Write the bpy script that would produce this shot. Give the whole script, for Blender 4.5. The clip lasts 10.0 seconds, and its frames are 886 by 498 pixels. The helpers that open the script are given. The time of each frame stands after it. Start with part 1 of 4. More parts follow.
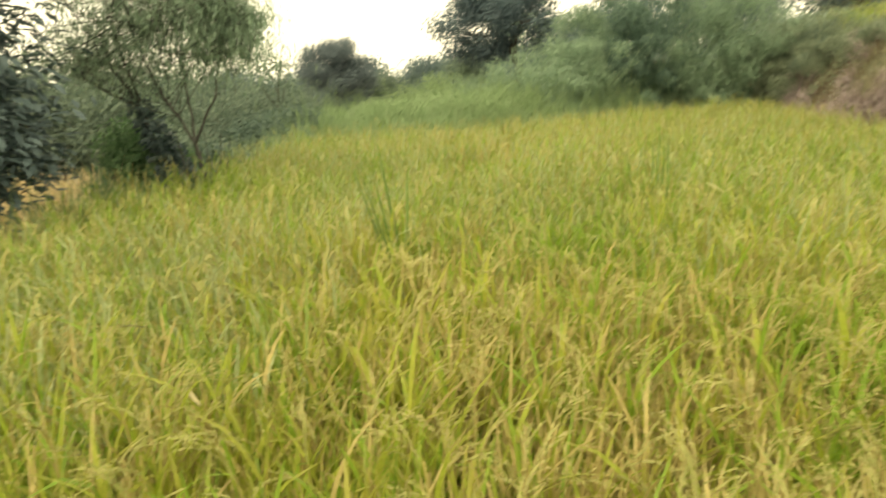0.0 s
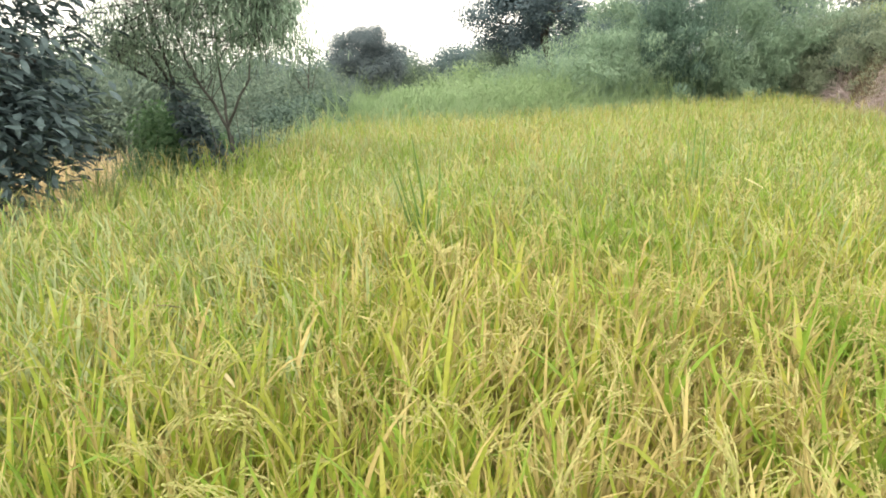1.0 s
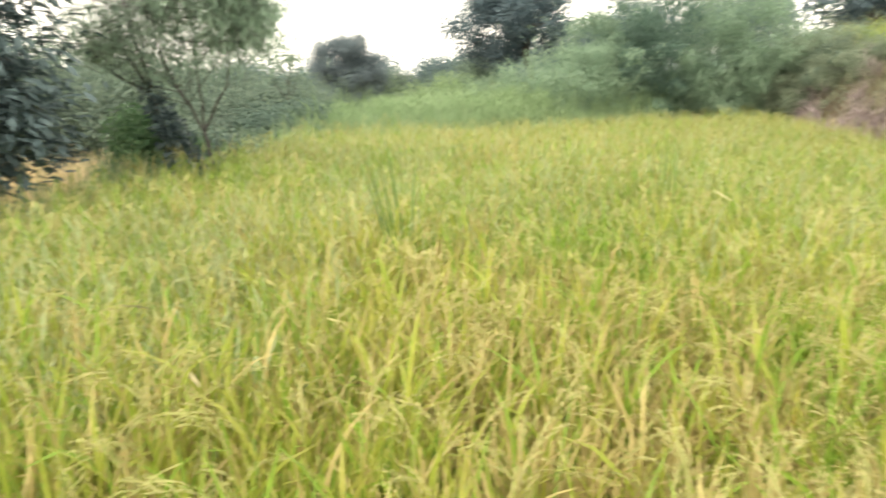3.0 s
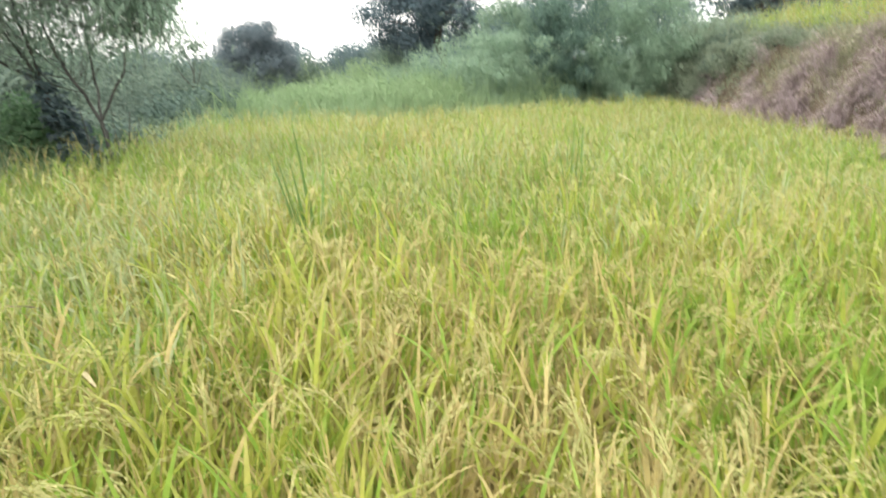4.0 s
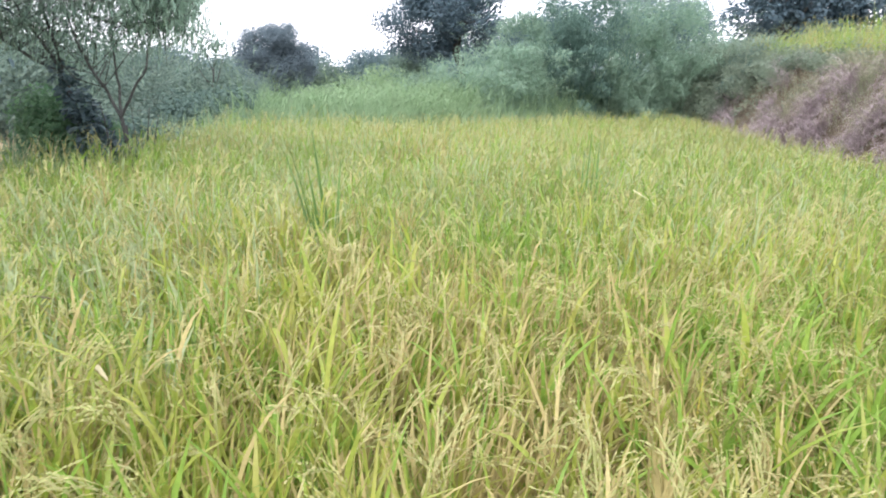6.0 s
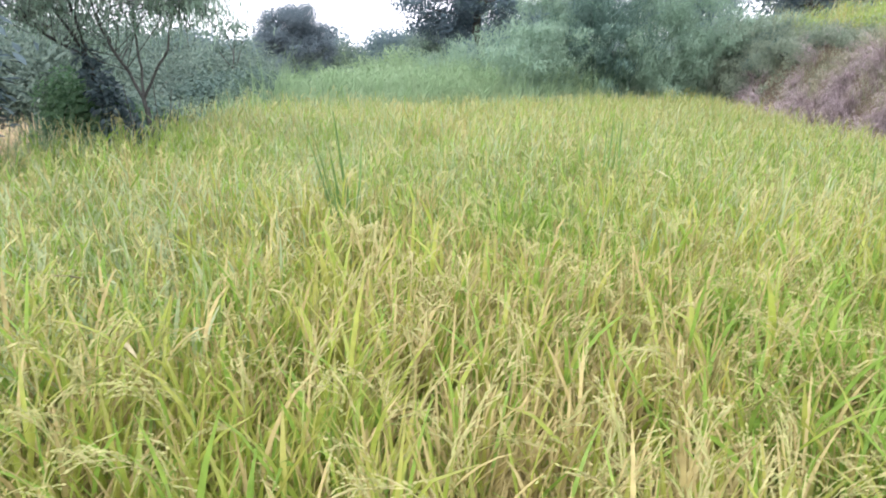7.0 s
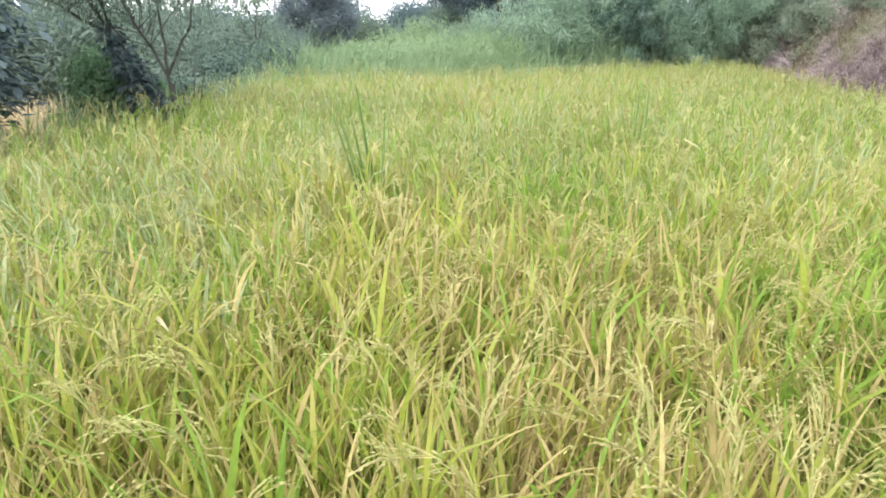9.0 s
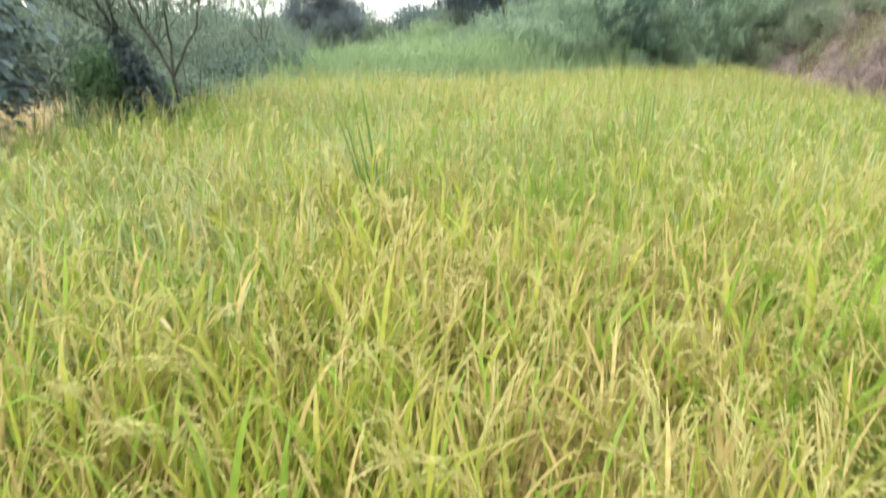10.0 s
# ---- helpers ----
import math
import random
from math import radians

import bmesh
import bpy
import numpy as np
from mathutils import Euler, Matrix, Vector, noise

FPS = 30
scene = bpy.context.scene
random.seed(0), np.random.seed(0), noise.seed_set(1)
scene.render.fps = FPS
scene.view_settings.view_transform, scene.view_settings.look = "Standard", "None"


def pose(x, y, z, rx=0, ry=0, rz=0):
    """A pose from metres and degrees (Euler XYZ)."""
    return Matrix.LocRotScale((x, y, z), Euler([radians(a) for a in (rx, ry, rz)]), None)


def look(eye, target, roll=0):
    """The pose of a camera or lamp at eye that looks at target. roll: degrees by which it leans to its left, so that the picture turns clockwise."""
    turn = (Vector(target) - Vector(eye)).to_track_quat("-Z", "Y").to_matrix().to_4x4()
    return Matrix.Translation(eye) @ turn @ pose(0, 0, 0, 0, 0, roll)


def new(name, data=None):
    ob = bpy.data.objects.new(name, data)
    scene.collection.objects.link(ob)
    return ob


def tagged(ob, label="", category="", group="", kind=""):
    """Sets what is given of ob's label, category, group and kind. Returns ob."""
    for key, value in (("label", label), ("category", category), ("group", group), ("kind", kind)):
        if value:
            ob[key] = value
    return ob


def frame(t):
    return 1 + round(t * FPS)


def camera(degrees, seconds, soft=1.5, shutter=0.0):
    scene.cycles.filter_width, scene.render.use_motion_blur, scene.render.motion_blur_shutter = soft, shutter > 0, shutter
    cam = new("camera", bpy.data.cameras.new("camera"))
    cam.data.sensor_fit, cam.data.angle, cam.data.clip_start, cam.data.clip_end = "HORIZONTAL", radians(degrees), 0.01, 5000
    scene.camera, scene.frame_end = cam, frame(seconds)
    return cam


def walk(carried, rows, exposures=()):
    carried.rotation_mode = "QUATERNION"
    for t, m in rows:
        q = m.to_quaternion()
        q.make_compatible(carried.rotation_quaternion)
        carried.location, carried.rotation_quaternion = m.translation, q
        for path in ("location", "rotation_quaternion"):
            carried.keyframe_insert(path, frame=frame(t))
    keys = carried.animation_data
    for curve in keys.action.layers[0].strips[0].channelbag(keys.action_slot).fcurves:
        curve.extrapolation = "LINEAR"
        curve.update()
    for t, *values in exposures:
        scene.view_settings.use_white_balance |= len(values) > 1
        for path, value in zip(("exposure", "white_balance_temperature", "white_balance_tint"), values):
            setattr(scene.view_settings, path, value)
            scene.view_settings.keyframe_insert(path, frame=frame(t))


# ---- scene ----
# ---- camera and walk ----
cam = camera(66.3, 10.0, soft=1.8, shutter=1.2)
PATH = [
    (0, (-0.035, 0.03, 1.625), (-0.308, 1.952, 1.142), -2.6),
    (0.1, (-0.039, 0.033, 1.625), (-0.329, 1.949, 1.131), -2.76),
    (0.4, (-0.053, 0.041, 1.623), (-0.384, 1.945, 1.109), -2.96),
    (0.5, (-0.057, 0.043, 1.623), (-0.394, 1.946, 1.108), -3.0),
    (1, (-0.07, 0.039, 1.618), (-0.413, 1.942, 1.108), -1.6),
    (1.5, (-0.073, 0.03, 1.616), (-0.411, 1.936, 1.112), -1.6),
    (1.9, (-0.082, 0.028, 1.609), (-0.45, 1.924, 1.087), -1.67),
    (2, (-0.084, 0.028, 1.607), (-0.464, 1.919, 1.081), -1.6),
    (2.1, (-0.081, 0.025, 1.606), (-0.484, 1.913, 1.083), -1.48),
    (2.2, (-0.078, 0.022, 1.605), (-0.486, 1.909, 1.089), -1.1),
    (3.3, (-0.022, 0.018, 1.605), (-0.218, 1.95, 1.126), -0.1),
    (3.5, (-0.017, 0.018, 1.609), (-0.155, 1.954, 1.127), 0.1),
    (3.6, (-0.013, 0.017, 1.607), (-0.136, 1.954, 1.123), 0.25),
    (3.9, (-0.003, 0.016, 1.599), (-0.061, 1.952, 1.099), -0.05),
    (4, (0.001, 0.016, 1.597), (-0.047, 1.948, 1.081), -0.3),
    (4.1, (0.002, 0.017, 1.597), (-0.035, 1.945, 1.07), -0.27),
    (4.5, (0.008, 0.019, 1.599), (0.004, 1.943, 1.054), -0.2),
    (4.9, (-0.002, 0.019, 1.601), (-0.005, 1.952, 1.088), 0.87),
    (5, (-0.004, 0.019, 1.601), (-0.027, 1.954, 1.097), 0.9),
    (5.1, (-0.006, 0.019, 1.601), (-0.038, 1.953, 1.096), 0.86),
    (5.4, (-0.011, 0.017, 1.6), (-0.034, 1.957, 1.115), 2.25),
    (5.5, (-0.013, 0.016, 1.6), (-0.052, 1.956, 1.114), 2.2),
    (5.6, (-0.014, 0.016, 1.6), (-0.063, 1.956, 1.116), 2.12),
    (7, (-0.026, 0.015, 1.593), (-0.156, 1.935, 1.046), 1.6),
    (7.4, (-0.033, 0.013, 1.592), (-0.184, 1.927, 1.032), 0.65),
    (7.5, (-0.035, 0.012, 1.592), (-0.197, 1.925, 1.03), 0.5),
    (7.6, (-0.034, 0.012, 1.592), (-0.207, 1.922, 1.023), 0.54),
    (8, (-0.03, 0.014, 1.594), (-0.217, 1.922, 1.023), 0.9),
    (8.5, (-0.033, 0.013, 1.586), (-0.224, 1.91, 0.981), 1.0),
    (9, (-0.031, 0.018, 1.588), (-0.227, 1.908, 0.966), 0.5),
    (9.5, (-0.032, 0.017, 1.585), (-0.241, 1.903, 0.951), 0.0),
    (9.6, (-0.032, 0.018, 1.585), (-0.235, 1.899, 0.936), 0.19),
    (9.9, (-0.033, 0.023, 1.587), (-0.242, 1.908, 0.949), 0.6),
    (10, (-0.033, 0.025, 1.587), (-0.242, 1.916, 0.971), 0.7),
]
LIGHT = [
    (0.0, 0.68, 11500, 1),
    (1.0, 1.11, 7800, 10),
    (1.4, 1.18, 7200, 10),
    (2.0, 1.18, 8300, 6),
    (3.5, 1.18, 7800, 11),
    (4.5, 1.13, 6450, 12),
    (5.5, 1.13, 6250, 16),
    (7.0, 1.16, 6250, 20),
    (8.0, 1.18, 6500, 16),
    (9.0, 1.21, 6600, 15),
    (9.5, 1.19, 7050, 8),
    (10.0, 1.19, 7300, 9),
]
walk(cam, [(t, look(eye, target, roll)) for t, eye, target, roll in PATH], LIGHT)

# ---- world and sun: bright overcast ----
SUN_ELEVATION, SUN_TURN = 52.0, 200.0
world = bpy.data.worlds.new("overcast_sky")
scene.world = world
world.use_nodes = True
wn, wl = world.node_tree.nodes, world.node_tree.links
sky = wn.new("ShaderNodeTexSky")
sky.sky_type, sky.sun_disc = "NISHITA", False
sky.sun_elevation, sky.sun_rotation = radians(SUN_ELEVATION), radians(SUN_TURN)
sky.air_density, sky.dust_density, sky.ozone_density = 1.0, 1.5, 1.0
veil = wn.new("ShaderNodeHueSaturation")
veil.inputs["Saturation"].default_value = 0.2
wl.new(sky.outputs[0], veil.inputs["Color"])
cloud = wn.new("ShaderNodeMix")
cloud.data_type = "RGBA"
cloud.inputs["Factor"].default_value = 0.7
cloud.inputs["B"].default_value = (9.6, 10.0, 10.3, 1)
wl.new(veil.outputs[0], cloud.inputs["A"])
wl.new(cloud.outputs["Result"], wn["Background"].inputs[0])
wn["Background"].inputs[1].default_value = 0.15

sun = new("sun", bpy.data.lights.new("sun", "SUN"))
sun.data.energy, sun.data.angle, sun.data.color = 1.2, radians(25), (1.0, 0.96, 0.9)
sun_way = Vector((math.sin(radians(SUN_TURN)), math.cos(radians(SUN_TURN)), math.tan(radians(SUN_ELEVATION))))
sun.matrix_world = look(sun_way * 20, (0, 0, 0))

# ---- materials ----


def ramp(tree, colours):
    """A colour ramp with even steps."""
    node = tree.nodes.new("ShaderNodeValToRGB")
    els = node.color_ramp.elements
    while len(els) < len(colours):
        els.new(0.5)
    for k, c in enumerate(colours):
        els[k].position = k / max(1, len(colours) - 1)
        els[k].color = (*c, 1)
    return node


def leaf_material(name, colours, through_share=0.3, rough=0.55, patch=0.6, tip=None):
    """Thin leaves: a colour for each leaf, slow patches over the stand and an optional dry tip."""
    m = bpy.data.materials.new(name)
    m.use_nodes = True
    t = m.node_tree
    n, l = t.nodes, t.links
    geo, coords = n.new("ShaderNodeNewGeometry"), n.new("ShaderNodeTexCoord")
    slow = n.new("ShaderNodeTexNoise")
    slow.inputs["Scale"].default_value, slow.inputs["Detail"].default_value = patch, 3.0
    l.new(coords.outputs["Object"], slow.inputs["Vector"])
    mixed = n.new("ShaderNodeMath")
    mixed.operation = "MULTIPLY_ADD"
    l.new(geo.outputs["Random Per Island"], mixed.inputs[0])
    mixed.inputs[1].default_value = 0.75
    shifted = n.new("ShaderNodeMath")
    shifted.operation = "MULTIPLY_ADD"
    l.new(slow.outputs["Fac"], shifted.inputs[0])
    shifted.inputs[1].default_value, shifted.inputs[2].default_value = 1.0, -0.38
    l.new(shifted.outputs[0], mixed.inputs[2])
    tone = ramp(t, colours)
    l.new(mixed.outputs[0], tone.inputs[0])
    colour = tone.outputs[0]
    fine = n.new("ShaderNodeTexNoise")
    fine.inputs["Scale"].default_value, fine.inputs["Detail"].default_value = 45.0, 4.0
    l.new(coords.outputs["Object"], fine.inputs["Vector"])
    grain = n.new("ShaderNodeMapRange")
    grain.inputs["To Min"].default_value, grain.inputs["To Max"].default_value = 0.65, 1.35
    l.new(fine.outputs["Fac"], grain.inputs["Value"])
    if tip:
        uv = n.new("ShaderNodeUVMap")
        uv.uv_map = "uv"
        split = n.new("ShaderNodeSeparateXYZ")
        l.new(uv.outputs[0], split.inputs[0])
        at = n.new("ShaderNodeMapRange")
        at.inputs["From Min"].default_value, at.inputs["From Max"].default_value = 0.55, 1.1
        l.new(split.outputs["Y"], at.inputs["Value"])
        dry = n.new("ShaderNodeMix")
        dry.data_type = "RGBA"
        dry.inputs["B"].default_value = (*tip, 1)
        l.new(at.outputs[0], dry.inputs["Factor"])
        l.new(colour, dry.inputs["A"])
        colour = dry.outputs["Result"]
    shade = n.new("ShaderNodeMix")
    shade.data_type, shade.blend_type = "RGBA", "MULTIPLY"
    shade.inputs["Factor"].default_value = 1.0
    l.new(colour, shade.inputs["A"])
    l.new(grain.outputs[0], shade.inputs["B"])
    b = n["Principled BSDF"]
    b.inputs["Roughness"].default_value = rough
    b.inputs["Specular IOR Level"].default_value = 0.35
    l.new(shade.outputs["Result"], b.inputs["Base Color"])
    if through_share:
        thin = n.new("ShaderNodeBsdfTranslucent")
        l.new(shade.outputs["Result"], thin.inputs["Color"])
        mix = n.new("ShaderNodeMixShader")
        mix.inputs[0].default_value = through_share
        l.new(b.outputs[0], mix.inputs[1])
        l.new(thin.outputs[0], mix.inputs[2])
        l.new(mix.outputs[0], n["Material Output"].inputs["Surface"])
    return m


def rough_material(name, colours, scale=3.0, fine=60.0, bump=0.4, rough=0.9):
    """Soil and bark: two scales of noise and a bump."""
    m = bpy.data.materials.new(name)
    m.use_nodes = True
    t = m.node_tree
    n, l = t.nodes, t.links
    coords = n.new("ShaderNodeTexCoord")
    big, small = n.new("ShaderNodeTexNoise"), n.new("ShaderNodeTexNoise")
    big.inputs["Scale"].default_value, small.inputs["Scale"].default_value = scale, fine
    big.inputs["Detail"].default_value = small.inputs["Detail"].default_value = 6.0
    for node in (big, small):
        l.new(coords.outputs["Object"], node.inputs["Vector"])
    both = n.new("ShaderNodeMix")
    both.inputs["Factor"].default_value = 0.4
    l.new(big.outputs["Fac"], both.inputs["A"])
    l.new(small.outputs["Fac"], both.inputs["B"])
    wide = n.new("ShaderNodeMapRange")
    wide.inputs["From Min"].default_value, wide.inputs["From Max"].default_value = 0.3, 0.7
    l.new(both.outputs["Result"], wide.inputs["Value"])
    tone = ramp(t, colours)
    l.new(wide.outputs[0], tone.inputs[0])
    b = n["Principled BSDF"]
    b.inputs["Roughness"].default_value = rough
    l.new(tone.outputs[0], b.inputs["Base Color"])
    bp = n.new("ShaderNodeBump")
    bp.inputs["Strength"].default_value, bp.inputs["Distance"].default_value = bump, 0.03
    l.new(small.outputs["Fac"], bp.inputs["Height"])
    l.new(bp.outputs[0], b.inputs["Normal"])
    return m


RICE = leaf_material("rice_leaf", [(0.235, 0.326, 0.048), (0.31, 0.396, 0.064), (0.375, 0.425, 0.082), (0.435, 0.425, 0.108)], 0.5, 0.5, 0.7, (0.385, 0.37, 0.125))
# pale rice of the left side, also used as painted haze further off
PALE_HAZY_RICE = leaf_material("pale_hazy_rice_leaf", [(0.29, 0.379, 0.183), (0.366, 0.443, 0.23), (0.455, 0.496, 0.284)], 0.5, 0.55, 0.7)
RICE_GREEN = leaf_material("fresh_rice_leaf", [(0.165, 0.3, 0.048), (0.23, 0.37, 0.06), (0.31, 0.435, 0.082)], 0.5, 0.5, 0.7)
STRAW = leaf_material("dry_rice_leaf", [(0.36, 0.29, 0.118), (0.42, 0.352, 0.148), (0.475, 0.405, 0.182)], 0.3, 0.7, 0.8)
WITHERED = leaf_material("withered_rice_leaf", [(0.24, 0.165, 0.085), (0.32, 0.235, 0.12), (0.4, 0.31, 0.16)], 0.2, 0.75, 0.8)
CULM = leaf_material("rice_stem", [(0.27, 0.25, 0.075), (0.37, 0.325, 0.11), (0.47, 0.385, 0.17)], 0.15, 0.6, 0.8)
GREEN_CULM = leaf_material("green_rice_stem", [(0.17, 0.26, 0.06), (0.24, 0.33, 0.085), (0.33, 0.38, 0.12)], 0.15, 0.6, 0.8)
GRAIN = leaf_material("rice_grain", [(0.25, 0.295, 0.095), (0.345, 0.345, 0.13), (0.445, 0.39, 0.185)], 0.25, 0.6, 0.8)
TUFT = leaf_material("tuft_blade", [(0.08, 0.165, 0.042), (0.108, 0.205, 0.05), (0.145, 0.245, 0.06)], 0.3, 0.5, 0.8)
PALE_TUFT = leaf_material("pale_tuft_blade", [(0.18, 0.276, 0.074), (0.228, 0.329, 0.098), (0.288, 0.382, 0.123)], 0.35, 0.5, 0.8)
TALL_GRASS = leaf_material("tall_grass_blade", [(0.185, 0.29, 0.15), (0.235, 0.345, 0.185), (0.295, 0.4, 0.225)], 0.4, 0.6, 0.35)
REED = leaf_material("reed_leaf", [(0.165, 0.27, 0.197), (0.23, 0.34, 0.245), (0.31, 0.425, 0.305)], 0.45, 0.7, 0.4)
# reed leaf again, with the thicket's shade mixed into its colour
SHADED_REED = leaf_material("shaded_reed_leaf", [(0.072, 0.135, 0.112), (0.1, 0.176, 0.142), (0.142, 0.235, 0.183)], 0.3, 0.6, 0.4)
SHRUB = leaf_material("shrub_leaf", [(0.115, 0.175, 0.145), (0.155, 0.222, 0.177), (0.213, 0.283, 0.217)], 0.5, 0.7, 0.4)
# darker copy of the shrub leaf: shade painted in for depth
SHADED_SHRUB = leaf_material("shaded_shrub_leaf", [(0.065, 0.115, 0.1), (0.092, 0.15, 0.125), (0.135, 0.2, 0.16)], 0.4, 0.7, 0.4)
GREEN_SHRUB = leaf_material("bright_shrub_leaf", [(0.085, 0.18, 0.095), (0.12, 0.235, 0.12), (0.17, 0.3, 0.15)], 0.45, 0.6, 0.5)
VINE = leaf_material("vine_leaf", [(0.15, 0.205, 0.15), (0.215, 0.27, 0.195), (0.3, 0.345, 0.25)], 0.45, 0.7, 0.6)
WILLOW = leaf_material("willow_leaf", [(0.17, 0.275, 0.215), (0.25, 0.365, 0.28), (0.36, 0.49, 0.38)], 0.5, 0.5, 0.8)
DARK_LEAF = leaf_material("dark_leaf", [(0.058, 0.096, 0.105), (0.08, 0.126, 0.136), (0.118, 0.17, 0.182)], 0.25, 0.6, 0.8)
# blue distance haze is mixed into this leaf colour
HAZY_SHRUB = leaf_material("hazy_shrub_leaf", [(0.117, 0.177, 0.197), (0.145, 0.213, 0.221), (0.179, 0.255, 0.255)], 0.5, 0.7, 0.25)
# grey-blue haze put into the lone tree's leaf colour
HAZY_TREE_LEAF = leaf_material("hazy_tree_leaf", [(0.095, 0.135, 0.158), (0.12, 0.166, 0.187), (0.16, 0.213, 0.23)], 0.35, 0.6, 0.3)
# dark leaf for far trees, tinted blue to stand in for haze
HAZY_BROAD_LEAF = leaf_material("hazy_broad_tree_leaf", [(0.055, 0.096, 0.121), (0.072, 0.119, 0.138), (0.094, 0.149, 0.173)], 0.25, 0.5, 0.3)
DRY_GRASS = leaf_material("dry_grass", [(0.252, 0.197, 0.205), (0.368, 0.302, 0.31), (0.503, 0.435, 0.446)], 0.25, 0.8, 0.7)
OLIVE_GRASS = leaf_material("olive_grass", [(0.235, 0.265, 0.165), (0.325, 0.335, 0.225), (0.44, 0.41, 0.3)], 0.25, 0.8, 0.7)
TAN_GRASS = leaf_material("tan_grass", [(0.572, 0.462, 0.273), (0.682, 0.572, 0.357), (0.77, 0.66, 0.441)], 0.4, 0.8, 0.7)
BARK = rough_material("bark", [(0.035, 0.036, 0.033), (0.065, 0.067, 0.062), (0.115, 0.117, 0.108)], 6.0, 70.0, 0.7)
SOIL = rough_material("soil", [(0.05, 0.036, 0.024), (0.10, 0.072, 0.045), (0.11, 0.10, 0.05)], 0.8, 14.0, 0.6)
# woods of the far ridges, lightened and blued with painted haze
HAZY_HILL = rough_material("hazy_hill_woods", [(0.20, 0.25, 0.27), (0.24, 0.29, 0.31), (0.27, 0.32, 0.33)], 0.01, 0.06, 0.2)

# ---- mesh helpers ----
rng = np.random.default_rng(7)


def quad_mesh(name, verts, quads, uvs=None, slots=(), slot=None, smooth=False):
    """A mesh of quads from arrays."""
    me = bpy.data.meshes.new(name)
    verts, quads = np.asarray(verts, np.float32), np.asarray(quads, np.int32)
    me.vertices.add(len(verts))
    me.vertices.foreach_set("co", verts.ravel())
    me.loops.add(quads.size)
    me.loops.foreach_set("vertex_index", quads.ravel())
    me.polygons.add(len(quads))
    me.polygons.foreach_set("loop_start", np.arange(0, quads.size, 4, dtype=np.int32))
    me.polygons.foreach_set("loop_total", np.full(len(quads), 4, np.int32))
    for m in slots:
        me.materials.append(m)
    if slot is not None:
        me.polygons.foreach_set("material_index", np.asarray(slot, np.int32))
    me.update(calc_edges=True)
    if uvs is not None:
        layer = me.uv_layers.new(name="uv")
        layer.data.foreach_set("uv", np.asarray(uvs, np.float32)[quads.ravel()].ravel())
    me.polygons.foreach_set("use_smooth", np.full(len(quads), smooth, bool))
    return me


class Pile:
    """Gathers quads of several materials into one mesh."""

    def __init__(self, *materials):
        self.materials, self.v, self.q, self.uv, self.s, self.n = materials, [], [], [], [], 0

    def add(self, made, material):
        v, q, uv = made
        if not len(v):
            return self
        self.v.append(v), self.q.append(q + self.n), self.uv.append(uv)
        self.s.append(np.full(len(q), self.materials.index(material)))
        self.n += len(v)
        return self

    def mesh(self, name, smooth=False):
        return quad_mesh(name, np.concatenate(self.v), np.concatenate(self.q), np.concatenate(self.uv), self.materials, np.concatenate(self.s), smooth)


def curve_at(base, az, length, lean, bend, s, power=1.4):
    """Points along arching blades: lean and bend in radians from upright."""
    steps = 8
    t = (np.arange(steps) + 0.5) / steps
    a = lean[:, None, None] + bend[:, None, None] * (s[..., None] * t) ** power
    out = np.sin(a).mean(-1) * s * length[:, None]
    up = np.cos(a).mean(-1) * s * length[:, None]
    return np.stack([base[:, None, 0] + out * np.cos(az)[:, None], base[:, None, 1] + out * np.sin(az)[:, None], base[:, None, 2] + up], -1)


GRASS = lambda s: np.minimum(1.0, 0.55 + 2.2 * s) * np.sqrt(np.clip(1.02 - s, 0.0, 1.0)) * 1.05
OVAL = lambda s: 0.08 + np.sin(np.clip(s, 0, 1) * math.pi) ** 0.8
EVEN = lambda s: 1.0 - 0.35 * s


def blades(base, az, length, width, lean, bend, segs=4, profile=GRASS, power=1.4):
    """Curved blades of grass or leaves, one strip of quads each."""
    n = len(base)
    if n == 0:
        return np.zeros((0, 3)), np.zeros((0, 4), int), np.zeros((0, 2))
    s = np.linspace(0, 1, segs + 1)
    mid = curve_at(base, az, length, lean, bend, np.broadcast_to(s, (n, segs + 1)), power)
    turn = az + rng.normal(0, 0.5, n)
    side = np.stack([-np.sin(turn), np.cos(turn), rng.normal(0, 0.25, n)], -1)[:, None, :] * (0.5 * width[:, None, None] * profile(s)[None, :, None])
    v = np.stack([mid - side, mid + side], 2).reshape(-1, 3)
    k = np.arange(n)[:, None] * 2 * (segs + 1) + np.arange(segs)[None] * 2
    q = np.stack([k, k + 1, k + 3, k + 2], -1).reshape(-1, 4)
    uv = np.stack(np.broadcast_arrays(np.array([0.0, 1.0])[None, None, :], s[None, :, None], np.zeros((n, 1, 1))), -1)[..., :2].reshape(-1, 2)
    return v, q, uv


def flakes(at, way, length, width, side=None):
    """Small diamonds: grains and far leaves."""
    n = len(at)
    way = way / np.linalg.norm(way, axis=1, keepdims=True)
    side = np.cross(way, rng.normal(0, 1, (n, 3))) if side is None else side
    side = side / np.linalg.norm(side, axis=1, keepdims=True) + 1e-9
    a, b = way * length[:, None], side * width[:, None] * 0.5
    v = np.stack([at, at + a * 0.45 + b, at + a, at + a * 0.45 - b], 1).reshape(-1, 3)
    q = np.arange(4 * n).reshape(-1, 4)
    uv = np.tile(np.array([[0.5, 0], [1, 0.5], [0.5, 1], [0, 0.5]]), (n, 1))
    return v, q, uv


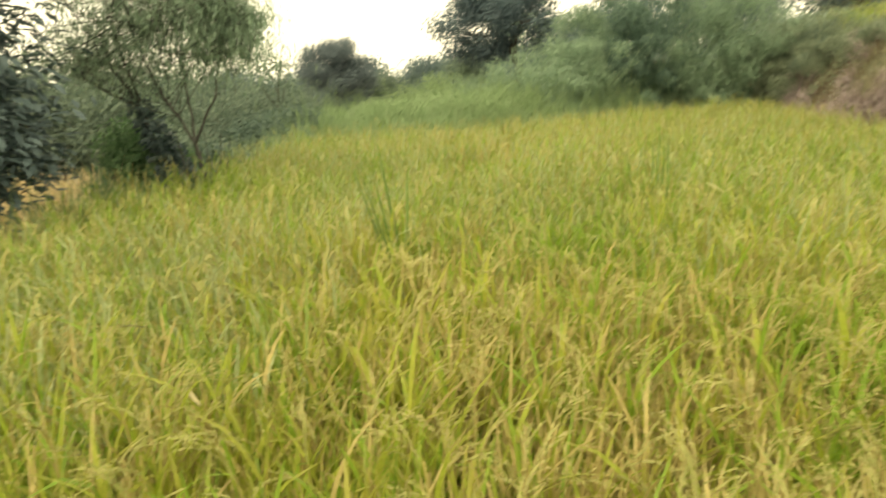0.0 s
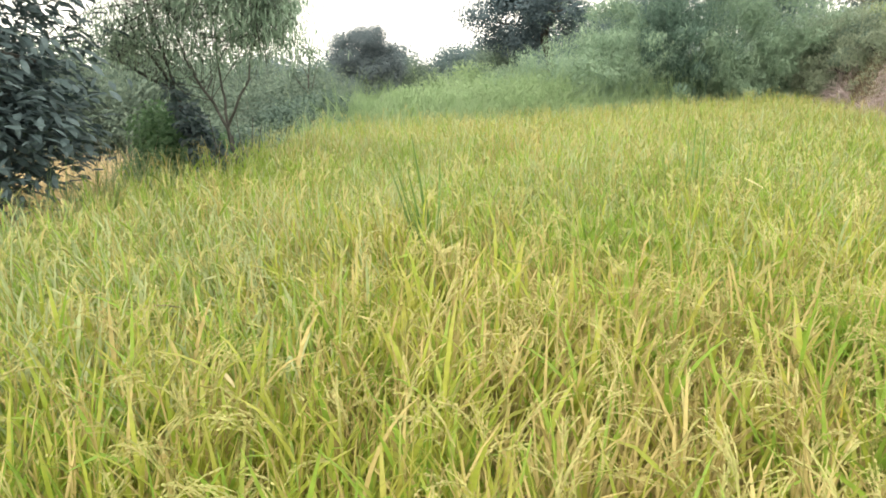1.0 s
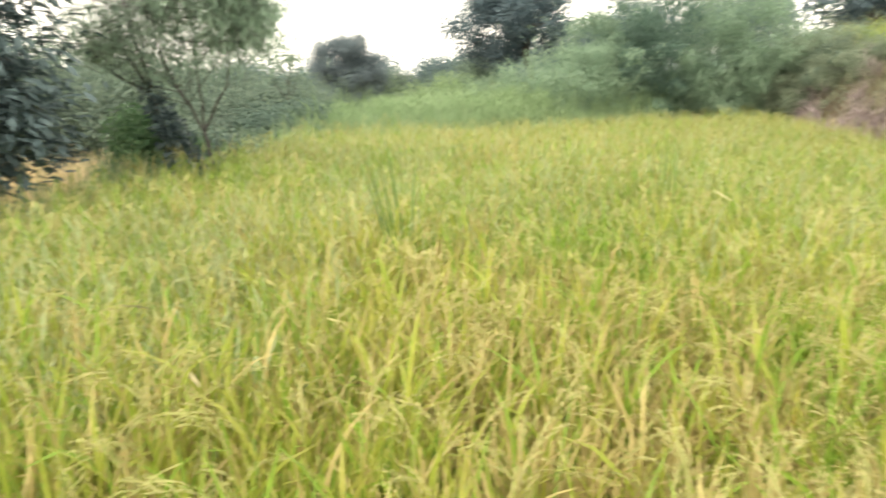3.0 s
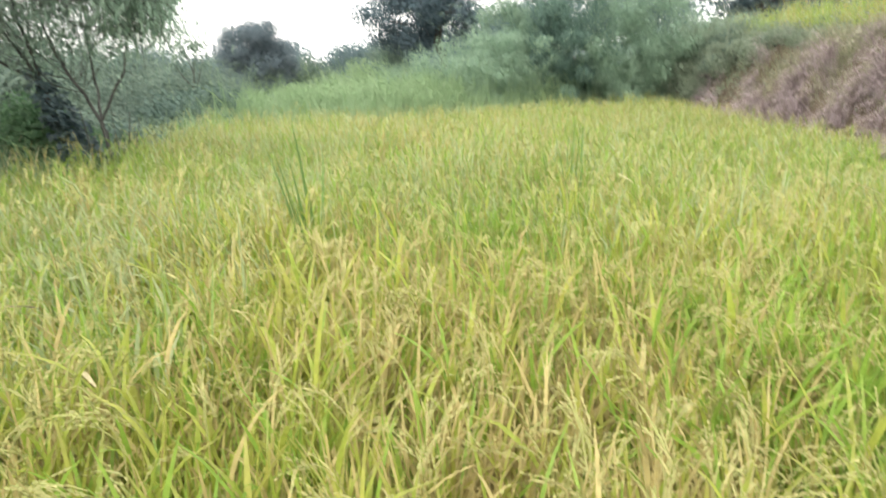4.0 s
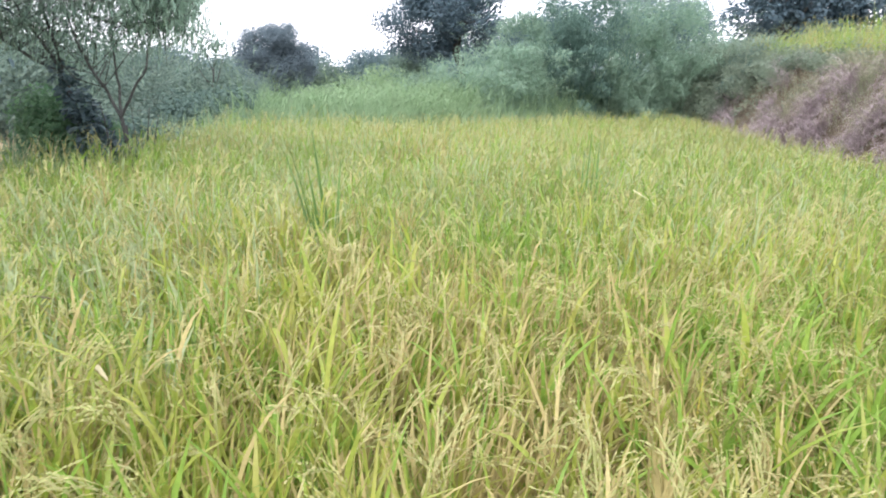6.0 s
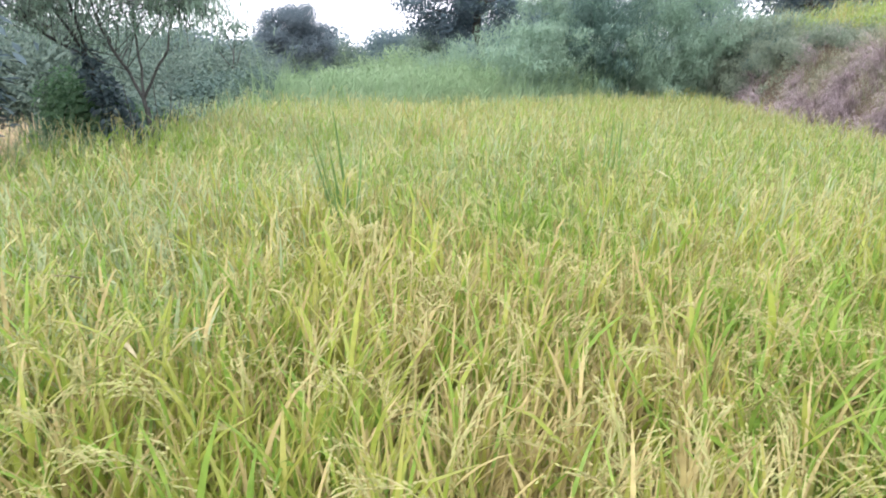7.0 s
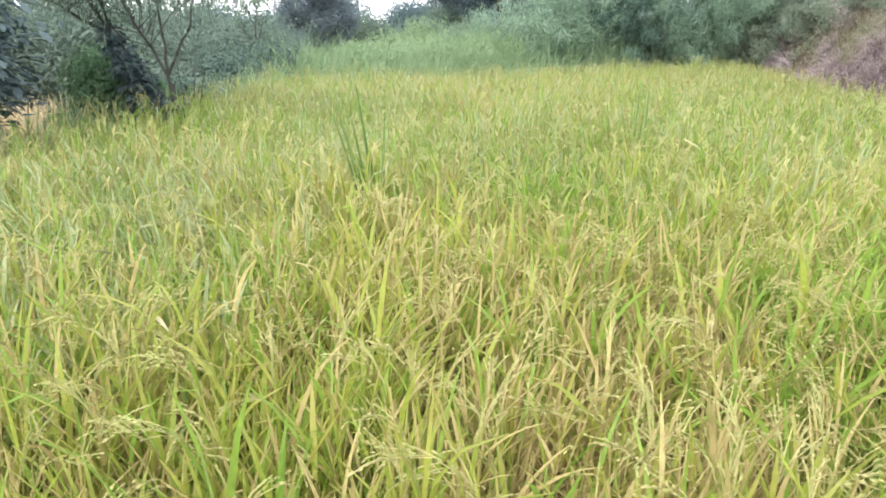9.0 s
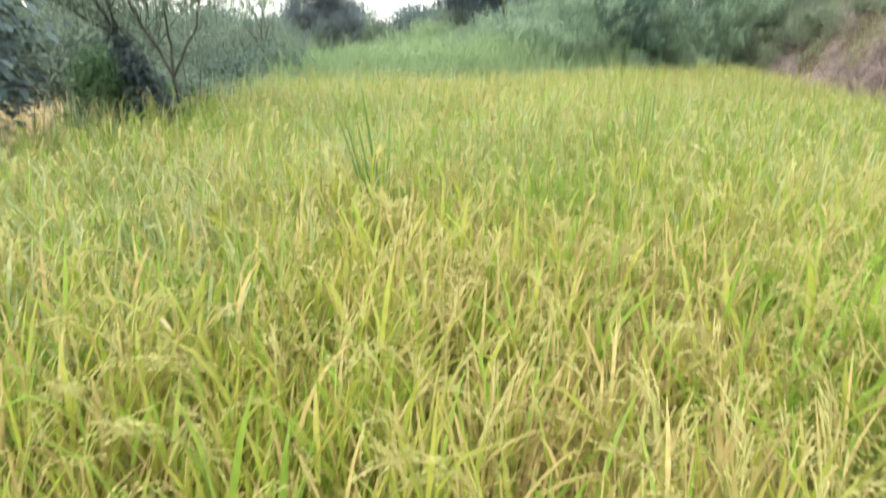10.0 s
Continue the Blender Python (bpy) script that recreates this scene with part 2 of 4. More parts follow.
def tube(points, radii, sides=7):
    """A tapered limb along points."""
    p = np.asarray(points, float)
    r = np.asarray(radii, float)
    t = np.gradient(p, axis=0)
    t /= np.linalg.norm(t, axis=1, keepdims=True) + 1e-9
    ref = np.where(np.abs(t[:, 2:3]) > 0.9, np.array([[1.0, 0, 0]]), np.array([[0, 0, 1.0]]))
    a = np.cross(t, ref)
    a /= np.linalg.norm(a, axis=1, keepdims=True) + 1e-9
    b = np.cross(t, a)
    g = np.arange(sides) / sides * 2 * math.pi
    v = p[:, None] + r[:, None, None] * (np.cos(g)[None, :, None] * a[:, None] + np.sin(g)[None, :, None] * b[:, None])
    i, j = np.meshgrid(np.arange(len(p) - 1), np.arange(sides), indexing="ij")
    j2 = (j + 1) % sides
    q = np.stack([i * sides + j, i * sides + j2, (i + 1) * sides + j2, (i + 1) * sides + j], -1).reshape(-1, 4)
    uv = np.stack([np.tile(g / 6.283, len(p)), np.repeat(np.linspace(0, 1, len(p)), sides)], -1)
    return v.reshape(-1, 3), q, uv


def part(name, data, parent, label="", kind=""):
    """Links mesh data as one part under a thing."""
    ob = new(name, data)
    ob.parent = parent
    return tagged(ob, label, kind=kind)


def thing(name, at, label, category, group="", kind=""):
    ob = new(name)
    ob.matrix_world = Matrix.Translation(at)
    ob.empty_display_size = 0.2
    return tagged(ob, label, category, group, kind)


# ---- the lie of the land ----


def field_left(y):
    return np.interp(y, [0, 3.5, 5, 5.9, 6.5, 8.2, 11], [-2.9, -3.3, -3.55, -3.6, -3.36, -3.52, -3.88])


def field_right(y):
    return np.interp(y, [0, 4, 6, 8.4, 10.7, 17.5], [3.3, 3.5, 3.9, 4.5, 4.75, 5.3])


def field_far(x):
    return np.interp(x, [-4, -1.2, 1.4, 5.3], [11.0, 12.2, 14.9, 17.5])


FIELD_NEAR = 0.84


def smooth(a, b, x):
    t = np.clip((x - a) / (b - a), 0, 1)
    return t * t * (3 - 2 * t)


def land(x, y):
    """Height of the ground."""
    x, y = np.asarray(x, float), np.asarray(y, float)
    right = x - field_right(np.clip(y, 0, 17.5))
    bank = smooth(-0.05, 1.6, right) * (2.0 - 0.7 * smooth(18, 40, y)) * (1 - smooth(30, 70, x) * 0.8)
    left = field_left(np.clip(y, 0, 11)) - x
    drop = -0.45 * smooth(0.35, 1.3, left)
    bund = 0.18 * np.exp(-((left - 0.2) / 0.18) ** 2) * (y > -5)
    beyond = y - field_far(x)
    far = 0.35 * smooth(0.1, 1.5, beyond) * (left < 2) + 0.9 * smooth(2, 14, beyond) * smooth(-2, 3, x)
    path = 0.08 * smooth(FIELD_NEAR - 0.05, FIELD_NEAR - 0.35, y) * (left < 0.4)
    bumps = 0.03 * np.sin(3.1 * x + 1.3 * y) * np.sin(2.3 * y - 0.7 * x)
    bumps = bumps + 0.15 * np.sin(3.7 * x + 1.3 * np.sin(2.0 * y)) * np.sin(2.9 * y + x) * smooth(0.2, 0.6, right) * (1 - smooth(1.4, 1.8, right))
    return np.maximum(bank, 0) + drop + bund * (bank < 0.3) + np.minimum(far, 1.6) * (bank < 1.0) + path + bumps


def build_ground():
    near_x, near_y = np.arange(-12, 14.01, 0.26), np.arange(-8, 30.01, 0.26)
    wide = np.array([16, 20, 26, 34, 45, 60, 90, 140, 220, 400, 800, 1500, 2500.0])
    xs = np.concatenate([-wide[::-1], near_x, wide])
    ys = np.concatenate([-wide[wide > 9][::-1], near_y, wide[wide > 31]])
    gx, gy = np.meshgrid(xs, ys, indexing="ij")
    v = np.stack([gx, gy, land(gx, gy)], -1).reshape(-1, 3)
    i, j = np.meshgrid(np.arange(len(xs) - 1), np.arange(len(ys) - 1), indexing="ij")
    k = i * len(ys) + j
    q = np.stack([k, k + len(ys), k + len(ys) + 1, k + 1], -1).reshape(-1, 4)
    ob = new("ground", quad_mesh("ground", v, q, None, (SOIL,), None, True))
    tagged(ob, "brown earth of terraced paddies with a grown-over bank", "ground", kind="structure")


build_ground()


def build_hill(name, x0, x1, y, peak, seed, label):
    """A far ridge, its haze painted into the colour."""
    r = np.random.default_rng(seed)
    n, m = 60, 12
    u, w = np.meshgrid(np.linspace(0, 1, n), np.linspace(0, 1, m), indexing="ij")
    crest = np.sin(math.pi * u) ** 0.8 * (0.75 + 0.2 * np.sin(7 * u + seed) + 0.08 * np.sin(23 * u))
    z = peak * crest * np.sin(math.pi * w) + r.normal(0, peak * 0.01, u.shape)
    v = np.stack([x0 + (x1 - x0) * u, y + 260 * (w - 0.5), np.maximum(z, -3) - 2], -1).reshape(-1, 3)
    i, j = np.meshgrid(np.arange(n - 1), np.arange(m - 1), indexing="ij")
    k = i * m + j
    q = np.stack([k, k + m, k + m + 1, k + 1], -1).reshape(-1, 4)
    tagged(new(name, quad_mesh(name, v, q, None, (HAZY_HILL,), None, True)), label, "hill", kind="structure")


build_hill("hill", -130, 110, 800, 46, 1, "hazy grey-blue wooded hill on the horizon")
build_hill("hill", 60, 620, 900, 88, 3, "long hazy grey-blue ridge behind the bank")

# ---- the rice ----


def colour_shares(x, y):
    """Shares of fresh and of dry leaves at a place: ripe patches, a fresh hollow, greener stands by the bank."""
    spot = lambda px, py, r: np.exp(-((x - px) ** 2 + (y - py) ** 2) / (r * r))
    fresh = 0.16 + 0.22 * smooth(2.6, 4.5, y) + 0.75 * spot(0.36, 2.45, 0.16) + 0.55 * spot(0.7, 2.1, 0.16) + 0.45 * spot(1.05, 1.5, 0.45) + 0.4 * spot(1.1, 2.5, 0.4)
    fresh += 0.4 * spot(0.15, 3.3, 0.35) + 0.35 * spot(-0.9, 2.0, 0.25)
    fresh += 0.22 * np.exp(-((x + 2.6) / 1.2) ** 2) * (y < 7) + 0.25 * spot(3.5, 6, 2.0)
    dry = 0.14 - 0.07 * smooth(2.6, 4.5, y) + 0.85 * spot(0.2, 2.0, 0.6) + 0.5 * spot(0.22, 2.7, 0.25) + 0.5 * spot(-0.3, 3.8, 0.3) + 0.6 * spot(0.75, 4.9, 0.3)
    dry += 0.6 * spot(0.15, 1.35, 0.5) + 0.4 * spot(-0.05, 3.0, 0.4) + 0.3 * spot(0.65, 1.95, 0.12) + 0.25 * spot(-0.9, 1.6, 0.25) + 0.25 * spot(1.9, 4.6, 0.4) + 0.3 * spot(2.3, 3.5, 0.4)
    dry += 0.35 * np.exp(-((x - field_left(np.clip(y, 0, 11))) / 0.5) ** 2) * (y > 3.5)
    dry += 0.32 * spot(-0.75, 1.3, 0.6)
    fresh += 0.3 * spot(1.35, 1.9, 0.6)
    # ripe patches scattered over the rest of the paddy
    dry += 0.3 * smooth(0.35, 0.8, np.sin(1.9 * x + 0.8 * np.sin(1.3 * y)) * np.sin(1.45 * y + 0.9 * np.sin(1.7 * x) + 0.6)) * (y > 2.4)
    return np.clip(fresh, 0, 0.95), np.clip(dry, 0, 0.85)


def hills(step, keep):
    """Planting places of the rice in rough rows."""
    gx, gy = np.meshgrid(np.arange(-4.7, 5.6, step), np.arange(FIELD_NEAR, 17.6, step), indexing="ij")
    p = np.stack([gx.ravel(), gy.ravel()], -1) + rng.normal(0, 0.035, (gx.size, 2))
    ok = (p[:, 0] > field_left(p[:, 1])) & (p[:, 0] < field_right(p[:, 1])) & (p[:, 1] < field_far(p[:, 0])) & (p[:, 1] > FIELD_NEAR - 0.03)
    return p[ok & keep(p)]


def ear_branches(top, paz, plen, plean, pbend, branches, r):
    """Side branches of drooping ears: they hang together, almost along the ear's own axis."""
    c = len(top)
    bi = np.repeat(np.arange(c), branches)
    b = len(bi)
    bs = np.clip(np.tile(np.linspace(0.14, 0.82, branches), c) + r.normal(0, 0.03, b), 0.05, 0.9)
    on = curve_at(top[bi], paz[bi], plen[bi], plean[bi], pbend[bi], bs[:, None])[:, 0]
    blean = plean[bi] + pbend[bi] * bs ** 1.4 + r.normal(-0.12, 0.2, b)
    bbend = np.clip(r.uniform(0.35, 0.95, b), 0.05, np.maximum(0.06, 2.95 - blean))
    return on, paz[bi] + r.normal(0, 0.32, b), r.uniform(0.055, 0.085, b) * (1.25 - 0.55 * bs), blean, bbend


def swayed(lean, az, sway):
    """Leans and their ways after a further sway."""
    x, y = lean * np.cos(az) + sway[:, 0], lean * np.sin(az) + sway[:, 1]
    return np.hypot(x, y), np.arctan2(y, x)


def rice(pile, p, tillers, leaves, segs, panicles, branches, grains=0, wide=1.0, height=0.9, grain_size=1.0, broad=1.0, reach=1.0, droop=0.0):
    """Rice plants at the places p. reach: length of the leaves; droop: how much further they bend over."""
    n = len(p)
    z = land(p[:, 0], p[:, 1])
    tall = height * rng.normal(1.015, 0.05, n) * (1 + 0.05 * np.sin(p[:, 0] * 1.9 + 1) * np.sin(p[:, 1] * 1.3))
    fresh, dry = colour_shares(p[:, 0], p[:, 1])
    u = rng.random(n)
    dry_plant, fresh_plant = u < dry, u > 1 - fresh
    idx = np.repeat(np.arange(n), tillers)
    k = len(idx)
    az = rng.uniform(0, 2 * math.pi, k)
    off = rng.uniform(0.0, 0.055, k)
    foot = np.stack([p[idx, 0] + off * np.cos(az), p[idx, 1] + off * np.sin(az), z[idx] - 0.01], -1)
    lean = np.abs(rng.normal(0.06, 0.07, k)) + off * 1.4
    # each plant is swayed its own way, neighbours alike
    sway = 0.07 * np.stack([np.sin(1.7 * p[:, 0] + 2.3 * np.sin(1.1 * p[:, 1])), np.sin(1.9 * p[:, 1] + 1.7 * np.sin(1.4 * p[:, 0]))], -1) + rng.normal(0, 0.09, (n, 2))
    lean, az = swayed(lean, az, sway[idx])
    stem = tall[idx] * rng.uniform(0.72, 0.93, k)
    eared = rng.random(k) < panicles
    stem = np.where(eared, tall[idx] * rng.uniform(0.88, 1.02, k), stem)
    zero = np.full(k, 0.12)
    for mask, mat in ((dry_plant[idx], STRAW), (fresh_plant[idx] & ~dry_plant[idx], GREEN_CULM), (~dry_plant[idx] & ~fresh_plant[idx], CULM)):
        pile.add(blades(foot[mask], az[mask], stem[mask], np.full(mask.sum(), 0.006 * wide), lean[mask], zero[mask], 1, EVEN), mat)
    # leaves: most take after their plant
    li = np.repeat(np.arange(k), leaves)
    m = len(li)
    s = rng.uniform(0.3, 0.97, m)
    at = curve_at(foot[li], az[li], stem[li], lean[li], zero[li], s[:, None])[:, 0]
    laz = np.where(rng.random(m) < 0.5, az[li], az[li] + math.pi) + rng.normal(0, 0.9, m)
    length = rng.normal(1.0, 0.18, m).clip(0.45, 1.28) * (0.3 - 0.11 * smooth(0.45, 0.9, s)) * reach
    width = rng.normal(0.0112, 0.0038, m).clip(0.005, 0.0165) * broad * (1.0 - 0.22 * smooth(1.9, 1.1, at[:, 1]))
    llean = lean[li] + np.abs(rng.normal(0.13, 0.16, m)) + 0.5 * droop
    llean, laz = swayed(llean, laz, 0.8 * sway[idx[li]])
    lbend = np.abs(rng.normal(0.34, 0.4, m)) + droop + (rng.random(m) < 0.12) * rng.uniform(0.8, 1.6, m)
    low = 0.35 * (s < 0.5)
    u, own = rng.random(m), rng.random(m) < 0.6
    isdry = np.where(own, dry_plant[idx[li]], u < 0.6 * dry[idx[li]] * (1.0 - 0.45 * smooth(0.5, 0.8, s)) + low)
    length, width = np.where(isdry, 0.85 * length, length), np.where(isdry, 0.72 * width, width)
    isfresh = ~isdry & np.where(own, fresh_plant[idx[li]], u > 1 - fresh[idx[li]])
    # pale leaves on the left; more with distance, as haze put into colour
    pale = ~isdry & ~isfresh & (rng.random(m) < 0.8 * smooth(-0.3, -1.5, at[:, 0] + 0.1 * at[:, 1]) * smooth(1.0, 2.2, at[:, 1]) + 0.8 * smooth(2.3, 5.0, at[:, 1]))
    for mask, mat in ((isdry & (s < 0.52), WITHERED), (isdry & (s >= 0.52), STRAW), (isfresh, RICE_GREEN), (pale, PALE_HAZY_RICE), (~isdry & ~isfresh & ~pale, RICE)):
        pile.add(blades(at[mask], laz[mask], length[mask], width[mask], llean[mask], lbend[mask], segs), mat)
    # drooping ears of grain
    if panicles:
        pi = np.flatnonzero(eared)
        c = len(pi)
        top = curve_at(foot[pi], az[pi], stem[pi], lean[pi], zero[pi], np.full((c, 1), 0.98))[:, 0]
        paz = az[pi] + rng.normal(0, 0.8, c)
        plen = rng.normal(0.165, 0.022, c)
        plean, pbend = lean[pi] + rng.uniform(0.0, 0.3, c), rng.uniform(1.2, 2.5, c)
        pile.add(blades(top, paz, plen, np.full(c, 0.0025 * wide), plean, pbend, max(2, segs), EVEN), GRAIN)
        on, baz, bln, blean, bbend = ear_branches(top, paz, plen, plean, pbend, branches, rng)
        b = len(on)
        pile.add(blades(on, baz, bln, np.full(b, (0.0028 if grains else 0.0046) * grain_size), blean, bbend, 2, EVEN), GRAIN)
        if grains:
            gs = np.clip(np.tile(np.linspace(0.08, 0.95, grains), (b, 1)) + rng.normal(0, 0.03, (b, grains)), 0.02, 1.0)
            at = curve_at(on, baz, bln, blean, bbend, gs)
            ahead = curve_at(on, baz, bln, blean, bbend, gs + 0.05) - at
            ahead = (ahead / (np.linalg.norm(ahead, axis=-1, keepdims=True) + 1e-9)).reshape(-1, 3) + rng.normal(0, 0.12, (b * grains, 3))
            g = b * grains
            pile.add(flakes(at.reshape(-1, 3) + rng.normal(0, 0.0012, (g, 3)), ahead, rng.normal(0.0105, 0.001, g), rng.normal(0.0042, 0.0004, g)), GRAIN)


RICE_SLOTS = (RICE, RICE_GREEN, PALE_HAZY_RICE, STRAW, WITHERED, CULM, GREEN_CULM, GRAIN)
CLUMPS = [(0.36, 2.45), (0.7, 2.1), (0.16, 1.98), (0.22, 2.68), (0.64, 1.9), (-0.9, 1.62), (0.1, 1.42), (0.95, 1.5), (-0.6, 1.15), (-0.28, 3.8), (0.75, 4.9), (0.15, 3.3), (0.25, 1.62), (0.56, 1.6), (1.0, 4.15), (2.24, 3.9), (-1.18, 2.36)]
GAPS = [(0.83, 2.22), (1.25, 2.5), (0.05, 1.2), (-0.3, 1.75), (0.45, 1.35)]


for cx in np.arange(-1.16, 1.3, 0.31):
    for cy in (1.08, 1.3, 1.62, 1.95, 2.3):
        place = (round(float(cx + 0.09 * math.sin(9 * cx + 5 * cy)), 3), round(float(cy + 0.06 * math.cos(7 * cx)), 3))
        if min(math.hypot(place[0] - c[0], place[1] - c[1]) for c in CLUMPS) > 0.2 and abs(place[0]) < 0.6 * place[1] + 0.25:
            CLUMPS.append(place)


def build_crop():
    pile = Pile(*RICE_SLOTS)
    dist = lambda p: np.hypot(p[:, 0], p[:, 1])
    free = lambda p: np.min(np.hypot(p[:, 0, None] - np.array([c[0] for c in CLUMPS]), p[:, 1, None] - np.array([c[1] for c in CLUMPS])), axis=1) > 0.1
    free2 = lambda p: free(p) & (np.min(np.hypot(p[:, 0, None] - np.array([c[0] for c in GAPS]), p[:, 1, None] - np.array([c[1] for c in GAPS])), axis=1) > 0.09)
    ahead = lambda p: np.abs(p[:, 0]) < 1.1 * p[:, 1] + 0.7
    ring = lambda near, far: (lambda p: (dist(p) >= near) & (dist(p) < far) & free2(p) & ahead(p))
    rice(pile, hills(0.125, ring(0, 2.3)), 19, 7, 3, 0.125, 7, 6, 1.15, 0.9, 1.0, 1.3, 1.04)
    rice(pile, hills(0.13, ring(2.3, 3.6)), 17, 6, 2, 0.14, 6, 0, 1.1, 0.9, 0.9, 1.12, 1.0)
    rice(pile, hills(0.14, ring(3.6, 5.5)), 15, 6, 2, 0.17, 4, 0, 1.0, 0.9, 1.0, 0.92, 0.9, 0.1)
    rice(pile, hills(0.15, ring(5.5, 9.5)), 11, 5, 2, 0.18, 3, 0, 1.1, 0.9, 1.15, 1.05, 0.88, 0.12)
    rice(pile, hills(0.17, ring(9.5, 40)), 10, 5, 1, 0.16, 2, 0, 1.3, 0.9, 1.4, 1.3, 0.85, 0.15)
    rice(pile, hills(0.2, lambda p: ~ahead(p)), 8, 3, 1, 0.2, 2, 0, 1.4, 0.9, 1.6, 1.7)
    tagged(new("rice_crop", pile.mesh("rice_crop")), "ripening yellow-green rice crop filling the paddy", "rice crop", kind="stuff")


build_crop()


def one(v):
    return np.array([float(v)])


def lone_blade(length, width, lean, bend, az, material, name, segs=6, profile=GRASS):
    pile = Pile(material).add(blades(np.zeros((1, 3)), one(az), one(length), one(width), one(lean), one(bend), segs, profile), material)
    return pile.mesh(name, True)


def ear_mesh(seed):
    """One drooping ear: a stalk with its grains."""
    r = np.random.default_rng(seed)
    pile = Pile(GRAIN)
    base, az, ln, lean, bend = np.zeros((1, 3)), one(0), one(r.normal(0.17, 0.015)), one(r.uniform(0.05, 0.3)), one(r.uniform(1.2, 2.4))
    pile.add(blades(base, az, ln, one(0.003), lean, bend, 5, EVEN), GRAIN)
    on, baz, bln, blean, bbend = ear_branches(base, az, ln, lean, bend, 8, r)
    pile.add(blades(on, baz, bln, np.full(8, 0.003), blean, bbend, 3, EVEN), GRAIN)
    at = curve_at(on, baz, bln, blean, bbend, np.tile(np.linspace(0.08, 0.95, 6), (8, 1)))
    ahead = np.gradient(at, axis=1).reshape(-1, 3) * 100 + r.normal(0, 0.12, (48, 3))
    pile.add(flakes(at.reshape(-1, 3), ahead, np.full(48, 0.0105), np.full(48, 0.0042)), GRAIN)
    return pile.mesh("ear")


EARS = [ear_mesh(k) for k in range(5)]
LEAF_SHAPES = {}
for mat_key, mat in (("ripe", RICE), ("fresh", RICE_GREEN), ("dry", STRAW)):
    slim = 0.74 if mat_key == "dry" else 1.0
    LEAF_SHAPES[mat_key] = [lone_blade((0.2 + 0.035 * k) * (0.4 + 0.6 * slim), (0.0135 + 0.0018 * (k % 3)) * slim, 0.1 + 0.06 * k, 0.15 + 0.25 * k, 0.0, mat, "leaf") for k in range(5)]
STEM = lone_blade(0.8, 0.006, 0.04, 0.14, 0.0, CULM, "stem", 3, EVEN)


def rice_clump(at, mix, label, seed, tillers=15):
    """A rice plant with every stem, leaf and ear of its own. mix: shares of ripe, fresh and dry leaves."""
    r = random.Random(seed)
    ob = thing("rice_clump", (at[0], at[1], float(land(at[0], at[1])) - 0.01), label, "rice plant", "rice plants picked out of the crop")
    for _ in range(tillers):
        az, lean, size = r.uniform(0, 360), r.uniform(0, 9), r.uniform(0.9, 1.1)
        turn = pose(0, 0, 0, 0, 0, az) @ pose(r.uniform(0, 0.05), 0, 0, 0, lean, 0)
        stem = part("stem", STEM, ob)
        stem.matrix_local = turn @ Matrix.Scale(size, 4)
        back = (turn @ Matrix.Scale(size, 4)).inverted()
        for k in range(5):
            s = r.uniform(0.3, 0.97)
            kind = r.choices(("ripe", "fresh", "dry"), mix)[0]
            blade = part("leaf", r.choice(LEAF_SHAPES[kind]), stem)
            up = 0.8 * size * s
            blade.matrix_local = back @ turn @ pose(up * math.sin(0.04 + 0.07 * s), 0, up * 0.99, 0, 0, r.uniform(0, 360)) @ Matrix.Scale(r.uniform(0.7, 1.02), 4)
        if r.random() < 0.14:
            ear = part("ear", r.choice(EARS), stem)
            ear.matrix_local = back @ turn @ pose(0.8 * size * 0.09, 0, 0.8 * size * 0.98, 0, 0, r.uniform(0, 360))
    return ob


FRESH, BLEACHED, RIPE = (0.15, 0.8, 0.05), (0.25, 0.05, 0.7), (0.6, 0.2, 0.2)
CLUMP_KINDS = [FRESH, FRESH, BLEACHED, BLEACHED, BLEACHED, BLEACHED, RIPE, FRESH, FRESH, BLEACHED, BLEACHED, FRESH, RIPE, FRESH, RIPE, RIPE, BLEACHED]
for place in CLUMPS[len(CLUMP_KINDS):]:
    fresh_share, dry_share = colour_shares(*place)
    CLUMP_KINDS.append(BLEACHED if dry_share > 0.42 else FRESH if fresh_share > 0.42 else RIPE)
CLUMP_LABELS = {FRESH: "bright green young rice plant among the ripe crop", BLEACHED: "bleached straw-coloured rice plant among the green crop", RIPE: "yellow-green ripe rice plant with drooping ears"}
PLANTS = {}
for k, (place, mix) in enumerate(zip(CLUMPS, CLUMP_KINDS)):
    PLANTS[place] = rice_clump(place, mix, CLUMP_LABELS[mix], 40 + k)


def marked_leaf(plant, x, y, z, length, width, lean, bend, az, material, label):
    """A single leaf that stands out, on one of the plants."""
    ob = part("leaf", lone_blade(length, width, radians(lean), radians(bend), radians(az), material, "leaf", 7), PLANTS[plant], label)
    ob.matrix_local = Matrix.Translation(Vector((x, y, z)) - PLANTS[plant].location)


PALE = leaf_material("bleached_leaf", [(0.54, 0.47, 0.27), (0.60, 0.53, 0.33), (0.64, 0.58, 0.40)], 0.3, 0.7, 0.8)
YELLOW = leaf_material("yellow_leaf", [(0.55, 0.42, 0.08), (0.62, 0.50, 0.10), (0.66, 0.55, 0.14)], 0.35, 0.6, 0.8)
marked_leaf((0.25, 1.62), 0.2, 1.6, 0.79, 0.16, 0.012, 62, 40, -5, PALE, "bleached leaf bent over sideways")
marked_leaf((-0.9, 1.62), -0.95, 1.56, 0.87, 0.07, 0.013, 110, 20, -30, PALE, "short bleached leaf")
marked_leaf((0.56, 1.6), 0.565, 1.57, 0.76, 0.15, 0.014, 5, 12, 60, YELLOW, "bright yellow upright leaf")
